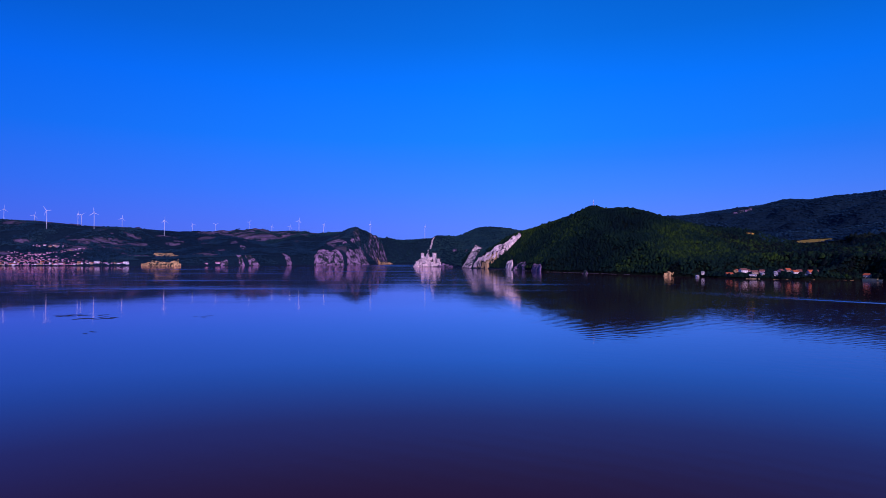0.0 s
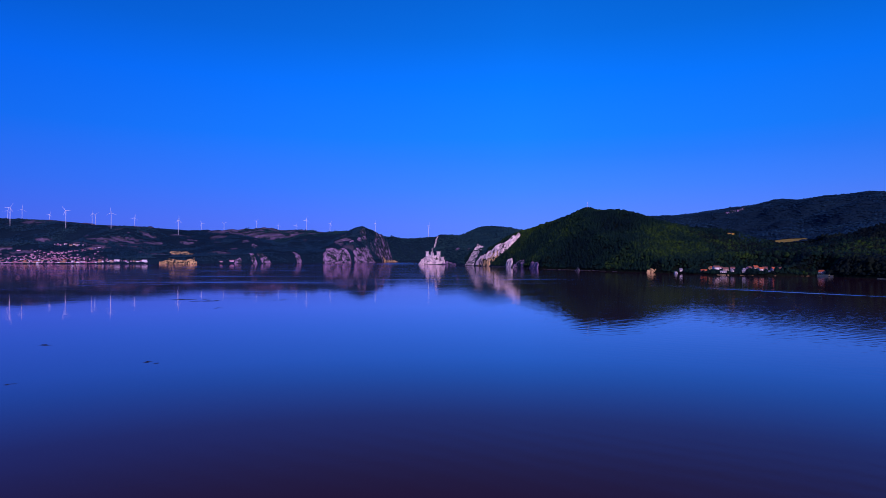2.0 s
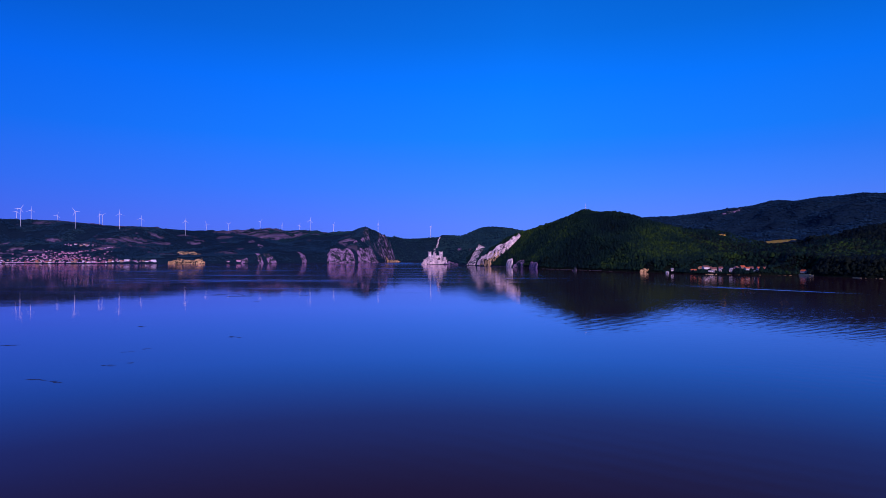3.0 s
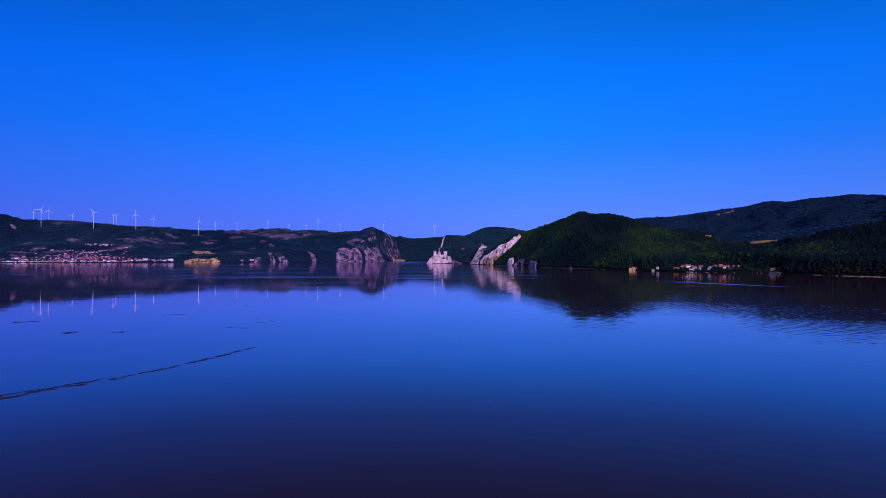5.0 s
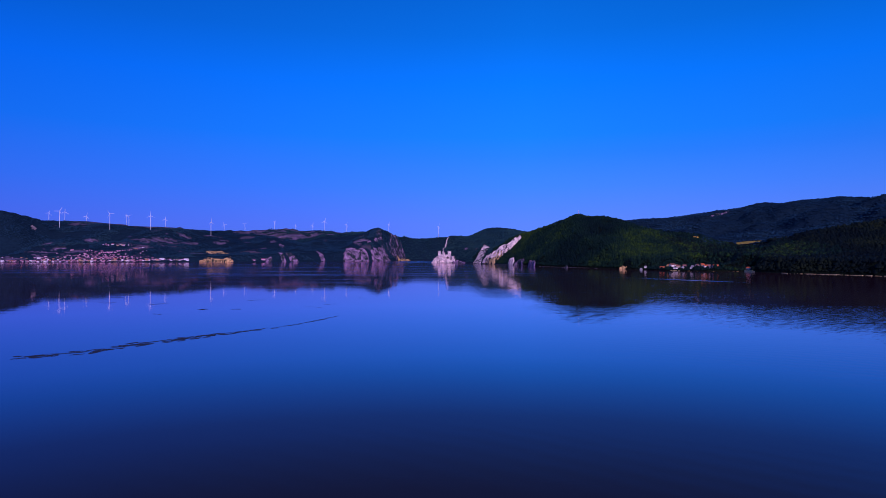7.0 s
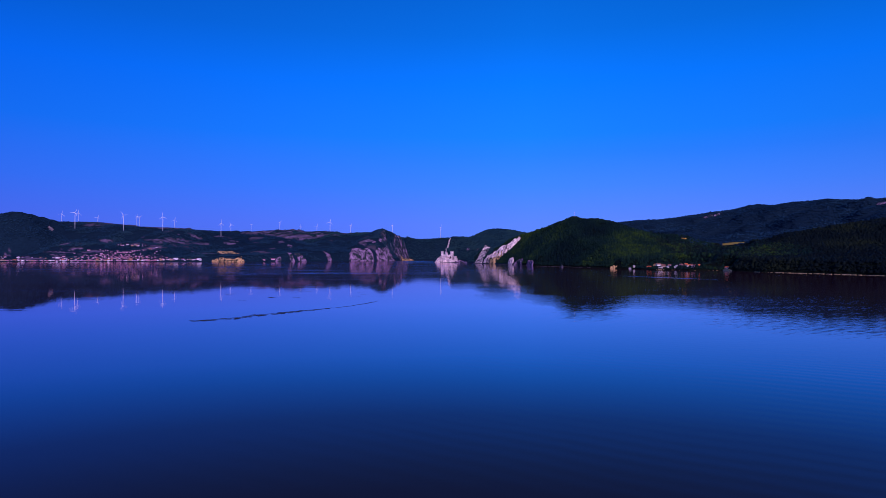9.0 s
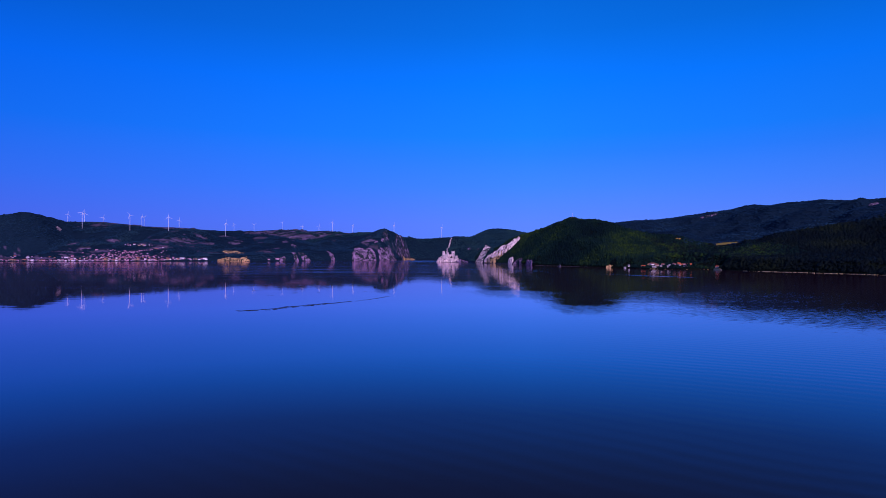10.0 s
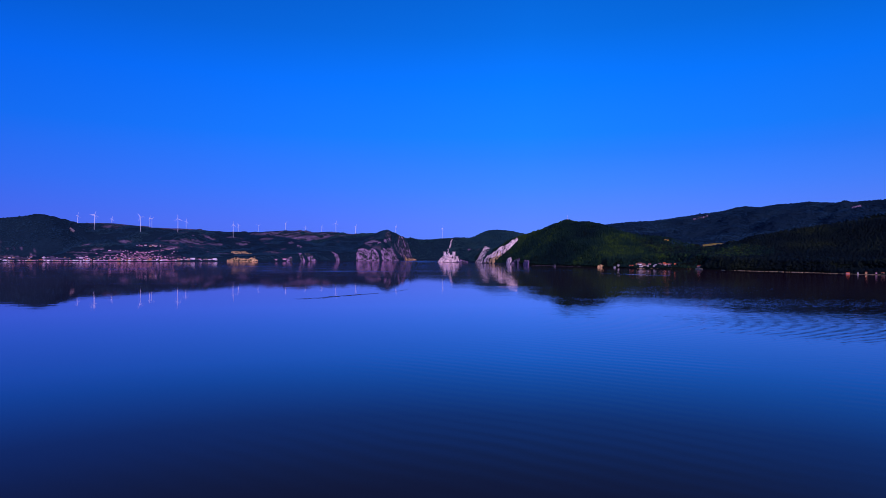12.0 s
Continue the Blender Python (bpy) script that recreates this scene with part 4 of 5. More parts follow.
crag("castle_crag", "broken pale rock below the castle walls", -52, 1452, 18, 14, 11, M_ROCK, 151, "", 8)
crag("castle_crag", "broken pale rock below the castle walls", 2, 1432, 15, 10, 8, M_CLIFF, 163, "", 8)

CRAGS = "crags on the wooded shore"
crag("shore_crag", "low pale rocks at the water's edge", 124, 1046, 7, 14, 6, M_CLIFF, 55, CRAGS, 8)
crag("shore_crag", "warm ochre rock outcrop among the shore trees", 253, 684, 7.5, 6, 5.6, M_TAN, 56, "", 6)
crag("shore_crag", "small grey rock on the wooded shore", 185, 790, 4, 5, 5, M_CLIFF, 57, "", 5)


def crown_bm(r, h, seg, at):
    """A ring of merlons on a thin parapet."""
    bm = cone_bm(r, r, h * 0.4, at, seg)
    for i in range(seg):
        q = math.tau * i / seg
        m = Matrix.Translation((at[0] + math.cos(q) * r * 0.9, at[1] + math.sin(q) * r * 0.9, at[2] + h * 0.7)) @ Matrix.Rotation(q, 4, "Z") @ Matrix.Diagonal((r * 0.22, r * 0.3, h * 0.6, 1))
        bmesh.ops.create_cube(bm, size=1, matrix=m)
    return bm


def tower(parent, x, y, z0, z1, r, seg=8):
    body = part("tower", cone_bm(r * 1.06, r, z1 - z0, (x, y, z0), seg), M_STONE, parent)
    part("battlement", crown_bm(r * 1.08, 1.6, seg, (x, y, z1)), M_STONE, body)
    for i, q in enumerate((-2.1, -1.3)):
        z = z0 + (z1 - z0) * (0.55 + 0.2 * i)
        bm = bmesh.new()
        m = Matrix.Translation((x + math.cos(q) * r * 0.98, y + math.sin(q) * r * 0.98, z)) @ Matrix.Rotation(q, 4, "Z") @ Matrix.Diagonal((0.5, 0.6, 1.3, 1))
        bmesh.ops.create_cube(bm, size=1, matrix=m)
        part("arrow_slit", bm, M_GLASS, body, "dark arrow slit")
    return body


def curtain(parent, a, b, za, zb, low, wide=1.8):
    """A wall between two places with a stepped, crenellated top."""
    a, b = Vector(a), Vector(b)
    run = b - a
    n = max(3, int(run.length / 2.4))
    side = Vector((-run.y, run.x)).normalized() * (wide / 2)
    outline = []
    for i in range(n):
        z = [za + (zb - za) * (i + e) / n + (0.9 if i % 2 else 0.0) for e in (0, 1)]
        outline += [(i / n, z[0]), ((i + 1) / n, z[1])]
    outline += [(1.0, low), (0.0, low)]
    bm = bmesh.new()
    faces = []
    for s in (-1, 1):
        ring = []
        for k, z in outline:
            c = a + run * k + side * s
            ring.append(bm.verts.new((c.x, c.y, z)))
        faces.append(ring)
        bm.faces.new(ring if s > 0 else ring[::-1])
    for i in range(len(outline)):
        j = (i + 1) % len(outline)
        bm.faces.new((faces[0][i], faces[0][j], faces[1][j], faces[1][i]))
    bmesh.ops.recalc_face_normals(bm, faces=bm.faces[:])
    return part("curtain_wall", bm, M_STONE, parent)


castle = tagged(new("castle"), "pale ruined stone castle with towers on a river rock", "castle")
TOWERS = [(-50, 1486, 8, 32.0, 4.0), (-37, 1478, 6, 29.0, 3.6), (-21, 1484, 8, 32.0, 4.8), (-11, 1464, 1, 18.0, 4.0), (-61, 1452, 0, 12.0, 4.0), (-42, 1444, 0, 13.5, 3.8), (-26, 1440, -1, 11.0, 4.4), (-8, 1446, -1, 11.0, 3.4)]
for x, y, z0, z1, r in TOWERS:
    tower(castle, x, y, z0, z1, r, 8 if r > 3.9 else 4)
for i, j, za, zb in ((4, 5, 8, 10), (5, 1, 11, 18), (1, 0, 23, 25), (1, 2, 22, 24), (2, 3, 22, 15), (3, 7, 14, 9), (5, 6, 9, 8), (6, 7, 8, 8), (4, 0, 10, 20)):
    curtain(castle, TOWERS[i][:2], TOWERS[j][:2], za, zb, -1)
# near-black colour here stands for the court's shadow
crag("castle_crag", "rock face in the castle's lower court, coloured dark for its shadow", -25, 1456, 9, 7, 18, M_ROCK_SHADOW, 171, "", 5)


# ---- wind turbines ----
def turbine(x, y, hub, spin, face, label):
    foot = float(height(np.array([x]), np.array([y]))[0]) - 1.0
    t = tagged(new("wind_turbine"), label, "wind turbine", "turbines on the ridge")
    t.location = (x, y, foot)
    h = hub - foot
    part("tower", cone_bm(0.8, 0.45, h, (0, 0, 0), 14), M_STEEL, t, smooth=True)
    turn = Matrix.Rotation(radians(face), 4, "Z")
    bm = box_bm(1.9, 5.6, 2.0, (0, 0.9, h - 0.6), 0.45)
    bm.transform(turn)
    part("nacelle", bm, M_STEEL, t)
    bm = bmesh.new()
    bmesh.ops.create_uvsphere(bm, u_segments=12, v_segments=8, radius=1.05, matrix=Matrix.Translation((0, -2.6, h + 0.4)) @ Matrix.Diagonal((1, 1.3, 1, 1)))
    bm.transform(turn)
    part("hub", bm, M_STEEL, t, smooth=True)
    for k in range(3):
        bm = bmesh.new()
        rows = [(0.6, 0.36, 0.34), (2.6, 0.72, 0.25), (7.0, 0.52, 0.17), (12.5, 0.34, 0.10), (17.5, 0.12, 0.04)]
        rings = [[bm.verts.new((sx * w, sy * d - 2.6, z)) for sx, sy in ((-0.4, -1), (1, -0.2), (1, 0.2), (-0.4, 1))] for z, w, d in rows]
        for p, q in zip(rings, rings[1:]):
            for i in range(4):
                bm.faces.new((p[i], p[(i + 1) % 4], q[(i + 1) % 4], q[i]))
        bm.faces.new(rings[0][::-1])
        bm.faces.new(rings[-1])
        bm.transform(turn @ Matrix.Translation((0, 0, h + 0.4)) @ Matrix.Rotation(radians(spin + 120 * k), 4, "Y"))
        bmesh.ops.recalc_face_normals(bm, faces=bm.faces[:])
        part("blade", bm, M_STEEL, t)
    return t


NEAR_T, FAR_T = "tall white wind turbine with three slender blades", "small white wind turbine far behind the ridge"
for x, y, hub, spin, face in [
    (-1689, 2343, 209, 5, 35), (-1284, 1974, 175, -35, 10), (-1139, 1989, 169, -5, 20), (-928, 2029, 146, 0, 65), (-611, 2585, 180, 12, 12), (-312, 2607, 165, 5, 75), (-77, 2587, 154, 15, 70), (-1472, 1973, 185, 30, 25),
]:
    turbine(x, y, hub, spin, face, NEAR_T)
for x, y, hub, spin, face in [
    (-1809, 2697, 212, 20, 30), (-1570, 2620, 209, 0, 80), (-1582, 2666, 210, 55, 15), (-1402, 2662, 195, 10, 25), (-1344, 3272, 202, -25, 20), (-1239, 3322, 205, 60, 15), (-1142, 3591, 233, 40, 30), (-1009, 3592, 209, 10, 40),
    (-541, 2763, 173, 30, 60), (-880, 3500, 205, 20, 30), (-1923, 2589, 222, 15, 35),
]:
    turbine(x, y, hub, spin, face, FAR_T)


# ---- houses ----
def house_model(w, d, h, roof, walls, tiles, floors=1, label=""):
    """A gabled house at the origin: front to -y, foot at z 0, sunk a little into the slope."""
    t = tagged(new("house"), label, "house")
    part("wall", box_bm(w, d, h + 4.0, (0, 0, -4.0), 0.04), walls, t)
    bm = bmesh.new()
    e, th = 0.45, 0.22
    prof = [(-d / 2 - e, h - e * roof / (d / 2)), (0, h + roof), (d / 2 + e, h - e * roof / (d / 2)), (d / 2 + e, h - e * roof / (d / 2) + th), (0, h + roof + th), (-d / 2 - e, h - e * roof / (d / 2) + th)]
    ends = [[bm.verts.new((sx * (w / 2 + e), y, z)) for y, z in prof] for sx in (-1, 1)]
    for i in range(6):
        j = (i + 1) % 6
        bm.faces.new((ends[0][i], ends[0][j], ends[1][j], ends[1][i]))
    for s in ends:
        bm.faces.new((s[0], s[1], s[4], s[5]))
        bm.faces.new((s[1], s[2], s[3], s[4]))
    bmesh.ops.recalc_face_normals(bm, faces=bm.faces[:])
    part("roof", bm, tiles, t)
    for sx in (-1, 1):
        bm = bmesh.new()
        x = sx * (w / 2 - 0.02)
        tri = [bm.verts.new((x, -d / 2, h)), bm.verts.new((x, d / 2, h)), bm.verts.new((x, 0, h + roof))]
        bm.faces.new(tri)
        tri2 = [bm.verts.new((x - sx * 0.25, q.co.y, q.co.z)) for q in tri]
        bm.faces.new(tri2[::-1])
        for i in range(3):
            bm.faces.new((tri[i], tri[(i + 1) % 3], tri2[(i + 1) % 3], tri2[i]))
        bmesh.ops.recalc_face_normals(bm, faces=bm.faces[:])
        part("gable", bm, walls, t)
    part("door", box_bm(1.0, 0.12, 2.0, (-w * 0.05, -d / 2 - 0.03, 0)), M_WOOD, t, "brown wooden door")
    part("chimney", box_bm(0.6, 0.6, 1.7, (w * 0.22, d * 0.14, h + roof * 0.45), 0.04), M_TILE_DARK, t)
    for f in range(floors):
        for k in (-0.32, 0.32):
            win = part("window", box_bm(1.1, 0.10, 1.2, (k * w, -d / 2 - 0.02, f * 2.6 + 0.95)), M_GLASS, t)
            part("sill", box_bm(1.3, 0.22, 0.10, (k * w, -d / 2 - 0.06, f * 2.6 + 0.84)), M_WHITE, win)
    part("side_window", box_bm(0.10, 1.0, 1.2, (w / 2 + 0.02, 0, (floors - 1) * 2.6 + 0.95)), M_GLASS, t)
    return t


def put_house(model, x, y, turn, z=None, tag="", group=""):
    g = float(height(np.array([x]), np.array([y]))[0]) if z is None else z
    h = copy_thing(model, pose(x, y, g, 0, 0, turn))
    if tag or group:
        tagged(h, tag, group=group)
    return h


MODELS = [
    house_model(8.0, 6.5, 2.9, 2.2, M_WHITE, M_TILE_TOWN, 1, "white rendered house with a rose-red tiled roof"),
    house_model(9.0, 7.0, 5.4, 2.4, M_WHITE, M_TILE_TOWN, 2, "two-storey white house with a rose-red tiled roof"),
    house_model(8.5, 7.0, 5.4, 2.2, M_CREAM, M_TILE, 2, "two-storey cream house with an orange tiled roof"),
    house_model(7.0, 6.0, 2.9, 2.0, M_ROSE, M_TILE_TOWN, 1, "small pink house with a rose-red tiled roof"),
    house_model(13.0, 7.5, 5.6, 2.2, M_WHITE, M_GREY_ROOF, 2, "long white building with a grey sheet roof"),
    house_model(6.5, 5.5, 2.8, 1.9, M_LILAC, M_TILE_TOWN, 1, "small lilac cottage with a rose-red tiled roof"),
]
rng = np.random.default_rng(12)
line = np.array(LEFT_SHORE[1:10], float)


def shore_y(x):
    return float(np.interp(x, line[:, 0], line[:, 1]))


spots = []
x = -1640.0
while x < -585:                                     # row of houses along the waterfront
    if x < -832:
        spots.append((x, shore_y(x) + 5 + rng.uniform(0, 5)))
    x += rng.uniform(3.6, 7)
for _ in range(290):                                # the town behind it
    x = rng.normal(-1140, 70)
    spots.append((x, shore_y(x) + 14 + abs(rng.normal(0, 38))))
STREET = [(-1250, 1673), (-1163, 1686), (-1094, 1711), (-1074, 1748), (-1050, 1782)]
for a, b, many in zip(STREET, STREET[1:], (16, 18, 16, 16)):      # street climbing the slope
    for k in np.linspace(0, 1, many):
        spots.append((a[0] + (b[0] - a[0]) * k + rng.uniform(-5, 5), a[1] + (b[1] - a[1]) * k + rng.uniform(-6, 6)))
for k in np.linspace(0, 1, 20):                     # upper street
    spots.append((-1205 + 100 * k + rng.uniform(-5, 5), 1790 - 8 * k + rng.uniform(-8, 8)))
for k in range(26):
    spots.append((rng.uniform(-1660, -1250), 1606 + rng.uniform(15, 45)))
placed, rest = [], []
for x, y in spots:
    if -1700 < x < -560 and all((x - a) ** 2 + (y - b) ** 2 > 24 for a, b in placed):
        placed.append((x, y))
        k, turn = rng.uniform(0.42, 0.74), rng.normal(0, 14) + (90 if rng.random() < 0.25 else 0)
        size = (k * rng.uniform(1.0, 1.7), k, k * rng.uniform(0.55, 0.85))
        which = int(rng.choice(6, p=[0.11, 0.07, 0.20, 0.32, 0.05, 0.25]))
        if y > shore_y(x) + 34 and len(placed) > 120 and len(rest) < 140:
            rest.append((x, y, turn, size))
            continue
        m = MODELS[which]
        m.scale = size
        put_house(m, x, y, turn, group="houses of the riverside town")


def house_cluster(spots):
    """Far houses too small to tell apart: gabled blocks in one mesh."""
    box = [(-4, -3.3), (4, -3.3), (4, 3.3), (-4, 3.3)]
    v = np.array([(a, b, -3.0) for a, b in box] + [(a, b, 3.4) for a, b in box] + [(-4, 0, 5.6), (4, 0, 5.6)])
    walls = [(0, 1, 5, 4), (1, 2, 6, 5), (2, 3, 7, 6), (3, 0, 4, 7), (4, 8, 8, 7), (5, 6, 9, 9)]
    roofs = [(4, 5, 9, 8), (6, 7, 8, 9)]
    bm = bmesh.new()
    for x, y, turn, size in spots:
        m = pose(x, y, float(height(np.array([x]), np.array([y]))[0]), 0, 0, turn) @ Matrix.Diagonal((*size, 1))
        q = [bm.verts.new(m @ Vector(c)) for c in v]
        for k, f in enumerate(walls + roofs):
            face = bm.faces.new([q[i] for i in dict.fromkeys(f)])
            face.material_index = 1 if k >= len(walls) else 0
    ob = obj("house_cluster", bm, M_ROSE)
    ob.data.materials.append(M_TILE_TOWN)
    return tagged(ob, "pink and lilac houses crowded on the slope of the town", "houses", kind="stuff")


house_cluster(rest)
for x, k in ((-641, 0.62), (-616, 0.85)):    # long buildings past the quarry
    MODELS[3].scale = (k * 2.0, k, k * 0.7)
    put_house(MODELS[3], x, shore_y(x) + 7, 4, group="houses of the riverside town")
for m in MODELS:
    m.scale = (0.66, 0.66, 0.66)
VILLAGE = "houses on the wooded shore"
SHORE = {
    "big": house_model(11.0, 8.0, 5.6, 2.6, M_LIMEWASH, M_TILE_DARK, 2, "two-storey white house with a dark tiled roof"),
    "boat": house_model(9.0, 5.0, 2.6, 1.2, M_LIMEWASH, M_GREY_ROOF, 1, "low white boathouse with a grey roof at the waterline"),
    "low": house_model(11.0, 4.5, 2.2, 1.6, M_CREAM, M_TILE, 1, "long low shed with an orange tiled roof"),
    "ochre": house_model(8.0, 6.0, 3.6, 2.6, M_OCHRE, M_TILE, 1, "ochre house with a tall tiled gable"),
    "red": house_model(12.0, 8.0, 2.8, 4.0, M_ROSE, M_TILE, 1, "house with a broad red tiled roof among trees"),
    "hut": house_model(4.5, 4.0, 2.2, 1.6, M_LIMEWASH, M_GREY_ROOF, 1, "small white hut at the water's edge"),
    "rose": house_model(7.0, 6.0, 2.9, 2.2, M_ROSE, M_TILE_DARK, 1, "small pink house with a weathered tiled roof"),
    "cream": house_model(8.5, 6.5, 4.6, 2.4, M_CREAM, M_TILE_DARK, 2, "cream house with a weathered tiled roof above the boathouse"),
    "pale": house_model(8.0, 6.5, 3.2, 2.2, M_LIMEWASH, M_TILE, 1, "white rendered house with an orange tiled roof"),
    "tile": house_model(8.0, 6.5, 2.6, 2.6, M_CREAM, M_TILE, 1, "cream cottage with a steep orange tiled roof"),
}
for kind, x, y, turn in PLOTS:
    k = 0.66 if y > 400 else 0.32 if kind == "red" else 0.24
    SHORE[kind].scale = (k, k, k)
    put_house(SHORE[kind], x, y, turn, float(height(np.array([x]), np.array([y]))[0]) + 0.6, group=VILLAGE)
for m in MODELS + list(SHORE.values()):       # the patterns themselves stand nowhere
    for o in (*m.children_recursive, m):
        bpy.data.objects.remove(o)


# ---- shore walls and quays ----
def shore_wall(name, label, line, high, wide, material, step=6.0, gaps=0.0):
    """A low retaining wall along the water, built of blocks with small gaps and uneven tops."""
    pts = [Vector(p) for p in line]
    top = tagged(new(name), label, "wall", kind="structure")
    r = random.Random(5)
    bm = bmesh.new()
    for a, b in zip(pts, pts[1:]):
        run = b - a
        n = max(1, int(run.length / step))
        turn = Matrix.Rotation(math.atan2(run.y, run.x), 4, "Z")
        for i in range(n):
            c = a + run * ((i + 0.5) / n)
            if r.random() < gaps:
                continue
            h = high * r.uniform(0.5, 1.5)
            bmesh.ops.create_cube(bm, size=1, matrix=Matrix.Translation((c.x, c.y, h / 2 - 0.5)) @ turn @ Matrix.Diagonal((run.length / n * 0.97, wide, h + 1.0, 1)))
    part("wall_block", bm, material, top)
    return top


shore_wall("quay_wall", "pale concrete quay wall along the wooded shore", [(386, 474), (388, 464), (418, 400), (445, 340), (472, 256), (498, 152)], 0.26, 1.6, M_CONCRETE, 3.0, 0.12)
shore_wall("road_wall", "low pale road wall at the foot of the hill", [(18, 1380), (52, 1246), (80, 1174), (116, 1093), (134, 1001), (148, 910), (174, 863), (202, 803), (229, 738), (250, 690)], 0.15, 0.8, M_ROCK_GREY, 5.0, 0.5)
shore_wall("jetty", "short pale stone landing beside the white boathouse", [(294, 592), (303, 583)], 0.25, 1.0, M_CONCRETE, 4.0)

shore_wall("garden_wall", "low broken pale wall along the village shore", [(305, 580), (331, 564), (352, 557), (377, 546), (383, 520)], 0.15, 0.8, M_TAN, 2.5, 0.8)
shore_wall("landing", "short pale tan landing beside a cottage", [(376, 546), (380, 526)], 1.3, 2.2, M_CONCRETE, 5.0)

# ---- mast on the summit ----
mast = tagged(new("radio_mast"), "thin red and white radio mast on the hilltop", "mast")
mast.location = (260, 1052, float(height(np.array([260.0]), np.array([1052.0]))[0]))
for i in range(5):
    part("mast_section", cone_bm(0.28, 0.24, 2.2, (0, 0, i * 2.2), 6), M_RED if i % 2 else M_STEEL, mast)
part("antenna", cone_bm(0.08, 0.03, 2.5, (0, 0, 11.0), 5), M_STEEL, mast)


# ---- trees standing singly by the shore ----
def tree_model(seed, tall):
    r = np.random.default_rng(seed)
    t = tagged(new("tree"), "broad dark green tree by the shore", "tree", "trees by the shore")
    bm = cone_bm(0.22, 0.10, tall * 0.6, (0, 0, -0.5), 7)
    for k in range(5):
        q = math.tau * k / 5 + r.uniform(-0.4, 0.4)
        limb = cone_bm(0.09, 0.03, tall * 0.36, (0, 0, 0), 5)
        limb.transform(Matrix.Translation((0, 0, tall * (0.26 + 0.05 * k))) @ Matrix.Rotation(q, 4, "Z") @ Matrix.Rotation(radians(48), 4, "Y"))
        me = bpy.data.meshes.new("limb")
        limb.to_mesh(me)
        limb.free()
        bm.from_mesh(me)
        bpy.data.meshes.remove(me)
    part("trunk", bm, M_BARK, t)
    v, f = ICO[1]
    n = 90
    q = r.normal(0, 1, (n, 3))
    q = q / np.linalg.norm(q, axis=1)[:, None] * (r.uniform(0.25, 1, n) ** 0.5)[:, None]
    c = q * np.array([tall * 0.36, tall * 0.36, tall * 0.34]) + np.array([0, 0, tall * 0.66])
    s = r.uniform(0.06, 0.13, n)[:, None, None] * tall
    verts = (v[None] * (1 + r.uniform(-0.35, 0.35, (n, len(v), 1)))) * s + c[:, None]
    crown = raw_mesh("crown", verts.reshape(-1, 3), (f[None] + (np.arange(n) * len(v))[:, None, None]).reshape(-1, 3), M_LEAF)
    crown.parent = t
    return t


TREES = [tree_model(60 + k, tall) for k, tall in enumerate((3.6, 4.6, 5.6))]
r = random.Random(8)
shore = [Vector(p) for p in RIGHT_SHORE[14:27]]
for a, b in zip(shore, shore[1:]):
    for i in range(int((b - a).length / 3.5)):
        c = a + (b - a) * r.random()
        side = Vector((-(b - a).y, (b - a).x)).normalized() * -1
        p = c - side * -1 * r.uniform(3, 22)
        if float(inland(np.array([p.x]), np.array([p.y]))[0]) < 3 or any((p.x - hx) ** 2 + (p.y - hy) ** 2 < 70 for hx, hy in HOMES):
            continue
        copy_thing(r.choice(TREES), pose(p.x, p.y, float(height(np.array([p.x]), np.array([p.y]))[0]), 0, 0, r.uniform(0, 360)))
for m in TREES:
    for o in (*m.children_recursive, m):
        bpy.data.objects.remove(o)

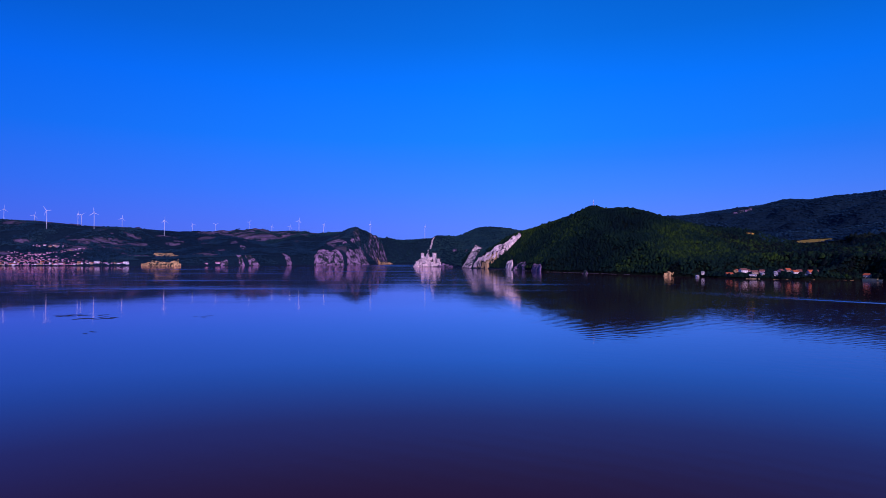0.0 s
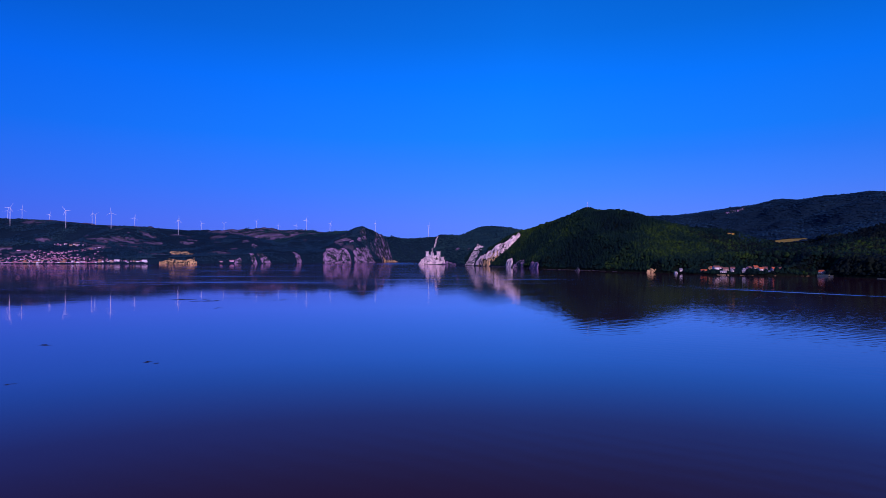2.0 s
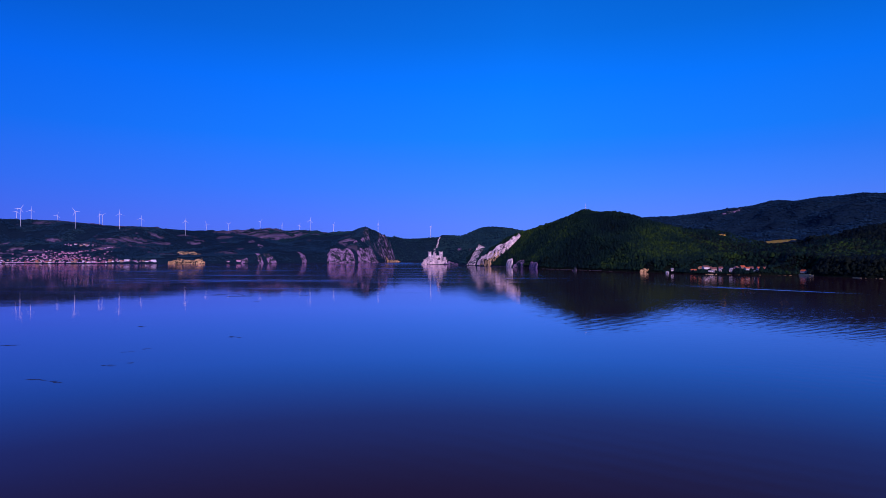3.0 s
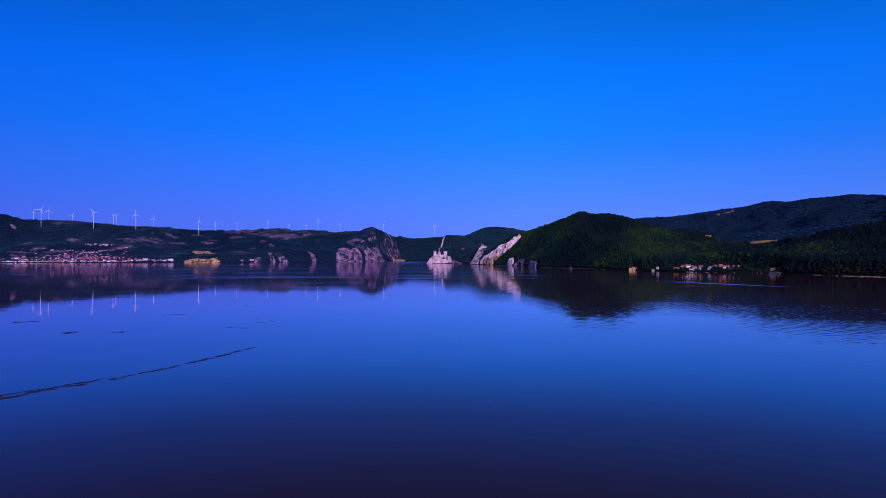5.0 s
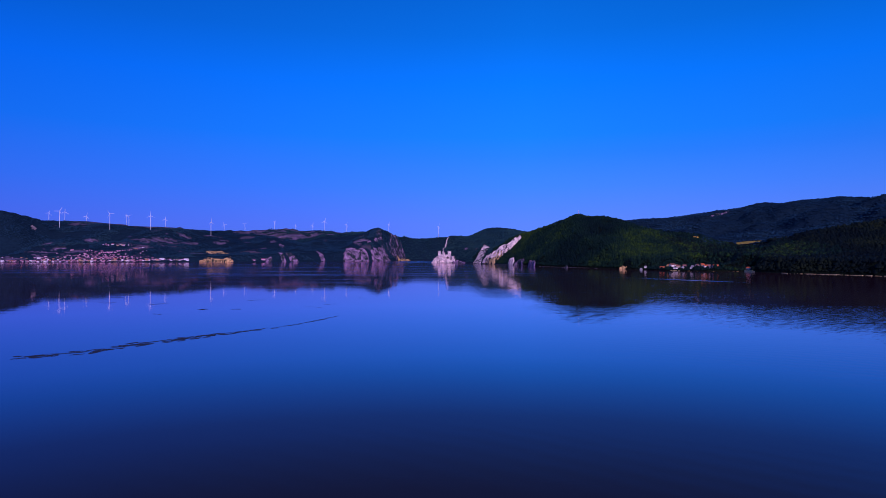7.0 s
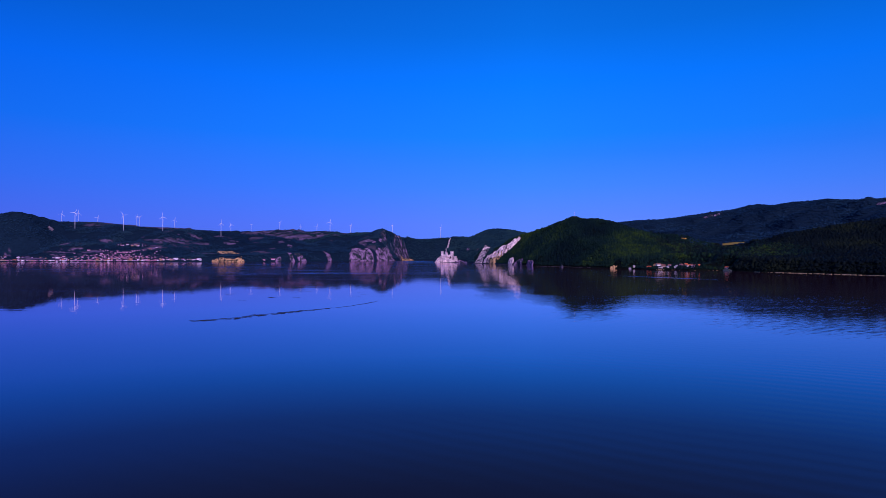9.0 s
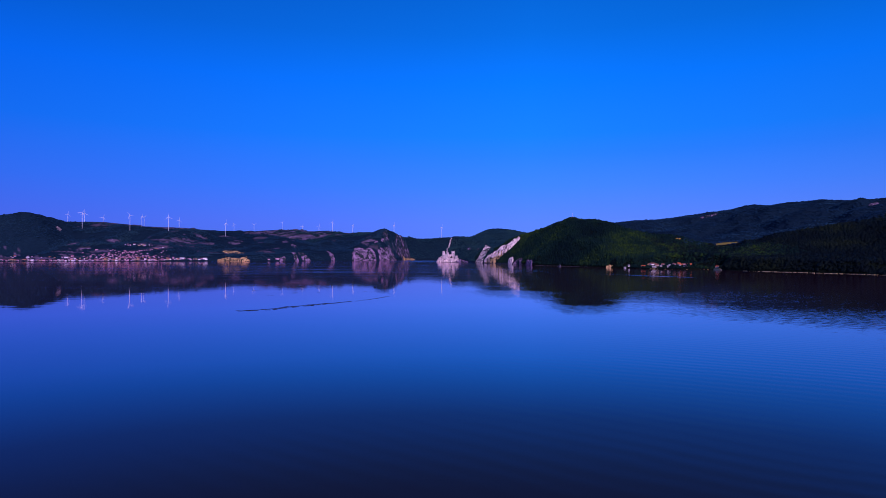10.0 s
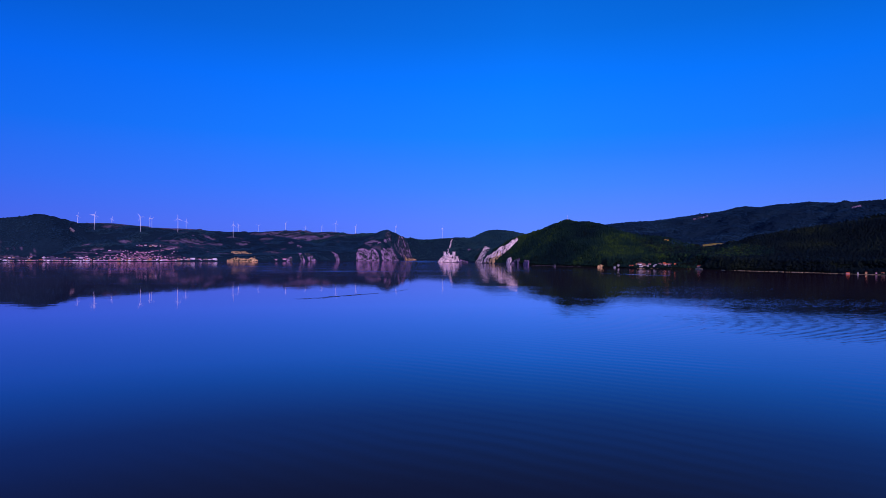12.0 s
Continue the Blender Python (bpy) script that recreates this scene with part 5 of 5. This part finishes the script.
# ---- weed drifting on the water ----
def weed(x, y, long, wide, turn, seed):
    g = random.Random(seed)
    bm = bmesh.new()
    n = 18
    rim = []
    for i in range(n):
        q = math.tau * i / n
        k = g.uniform(0.25, 1.25)
        rim.append((math.cos(q) * long * k, math.sin(q) * wide * k))
    low = [bm.verts.new((a, b, 0.0)) for a, b in rim]
    up = [bm.verts.new((a * 0.9, b * 0.9, 0.012)) for a, b in rim]
    for i in range(n):
        j = (i + 1) % n
        bm.faces.new((low[i], low[j], up[j], up[i]))
    bm.faces.new(up)
    ob = obj("weed_mat", bm, M_WEED)
    ob.matrix_basis = pose(x, y, 0.004 + 0.0007 * (seed % 40), 0, 0, turn)
    return tagged(ob, "dark mat of weed floating on the river", "water weed", "weed drifting on the river")


DRIFT = [(-106, -143), (-97, -136), (-90, -122), (-83, -112), (-77, -103), (-73, -97), (-68, -90), (-63, -80), (-59, -68), (-55, -53)]
g = random.Random(3)
seed = 0
for (ax, ay), (bx, by) in zip(DRIFT, DRIFT[1:]):
    run = math.hypot(bx - ax, by - ay)
    for i in range(max(2, int(run / (0.36 if ax < -77 else 0.62)))):
        k, seed = g.random(), seed + 1
        broad = 3.6 if ax < -80 else 2.0 if ax < -70 else 0.8
        if g.random() < 0.84:
            weed(ax + (bx - ax) * k + g.uniform(-0.7, 0.7) * broad, ay + (by - ay) * k + g.uniform(-0.7, 0.7) * broad, g.uniform(0.4, 1.9) * (1.4 if ax < -77 else 1.0), g.uniform(0.14, 0.46) * max(1, broad * 0.6), math.degrees(math.atan2(by - ay, bx - ax)) + g.uniform(-22, 22), seed)
for x, y, a, b in [(-146, -1, 2.6, 1.5), (-113, -29, 2.4, 1.6), (-100, -26, 2.2, 1.4), (-123, -48, 1.6, 1.0), (-171, 4, 3.0, 1.6), (-110, 21, 3.0, 1.2), (-115, 200, 4.5, 4.0), (-126, 206, 6.0, 4.0), (-112, 196, 3.6, 3.0),
                   (-94, 160, 1.8, 1.5), (-80, 204, 2.4, 1.8), (-60, 38, 1.4, 0.8), (-188, 135, 3.0, 3.0), (-95, 60, 2.0, 1.0), (-72, 18, 1.3, 0.5), (-75, 14, 1.0, 0.4), (-70, -2, 1.2, 0.5), (-67, 1, 0.9, 0.35), (-70, -17, 1.1, 0.5), (-74, -15, 1.3, 0.45)]:
    for _ in range(5 if a > 2.3 else 3):
        seed += 1
        weed(x + g.gauss(0, 0.7) * a, y + g.gauss(0, 1.1) * b, a * g.uniform(0.25, 0.8), b * g.uniform(0.15, 0.6), g.uniform(-25, 25), seed)
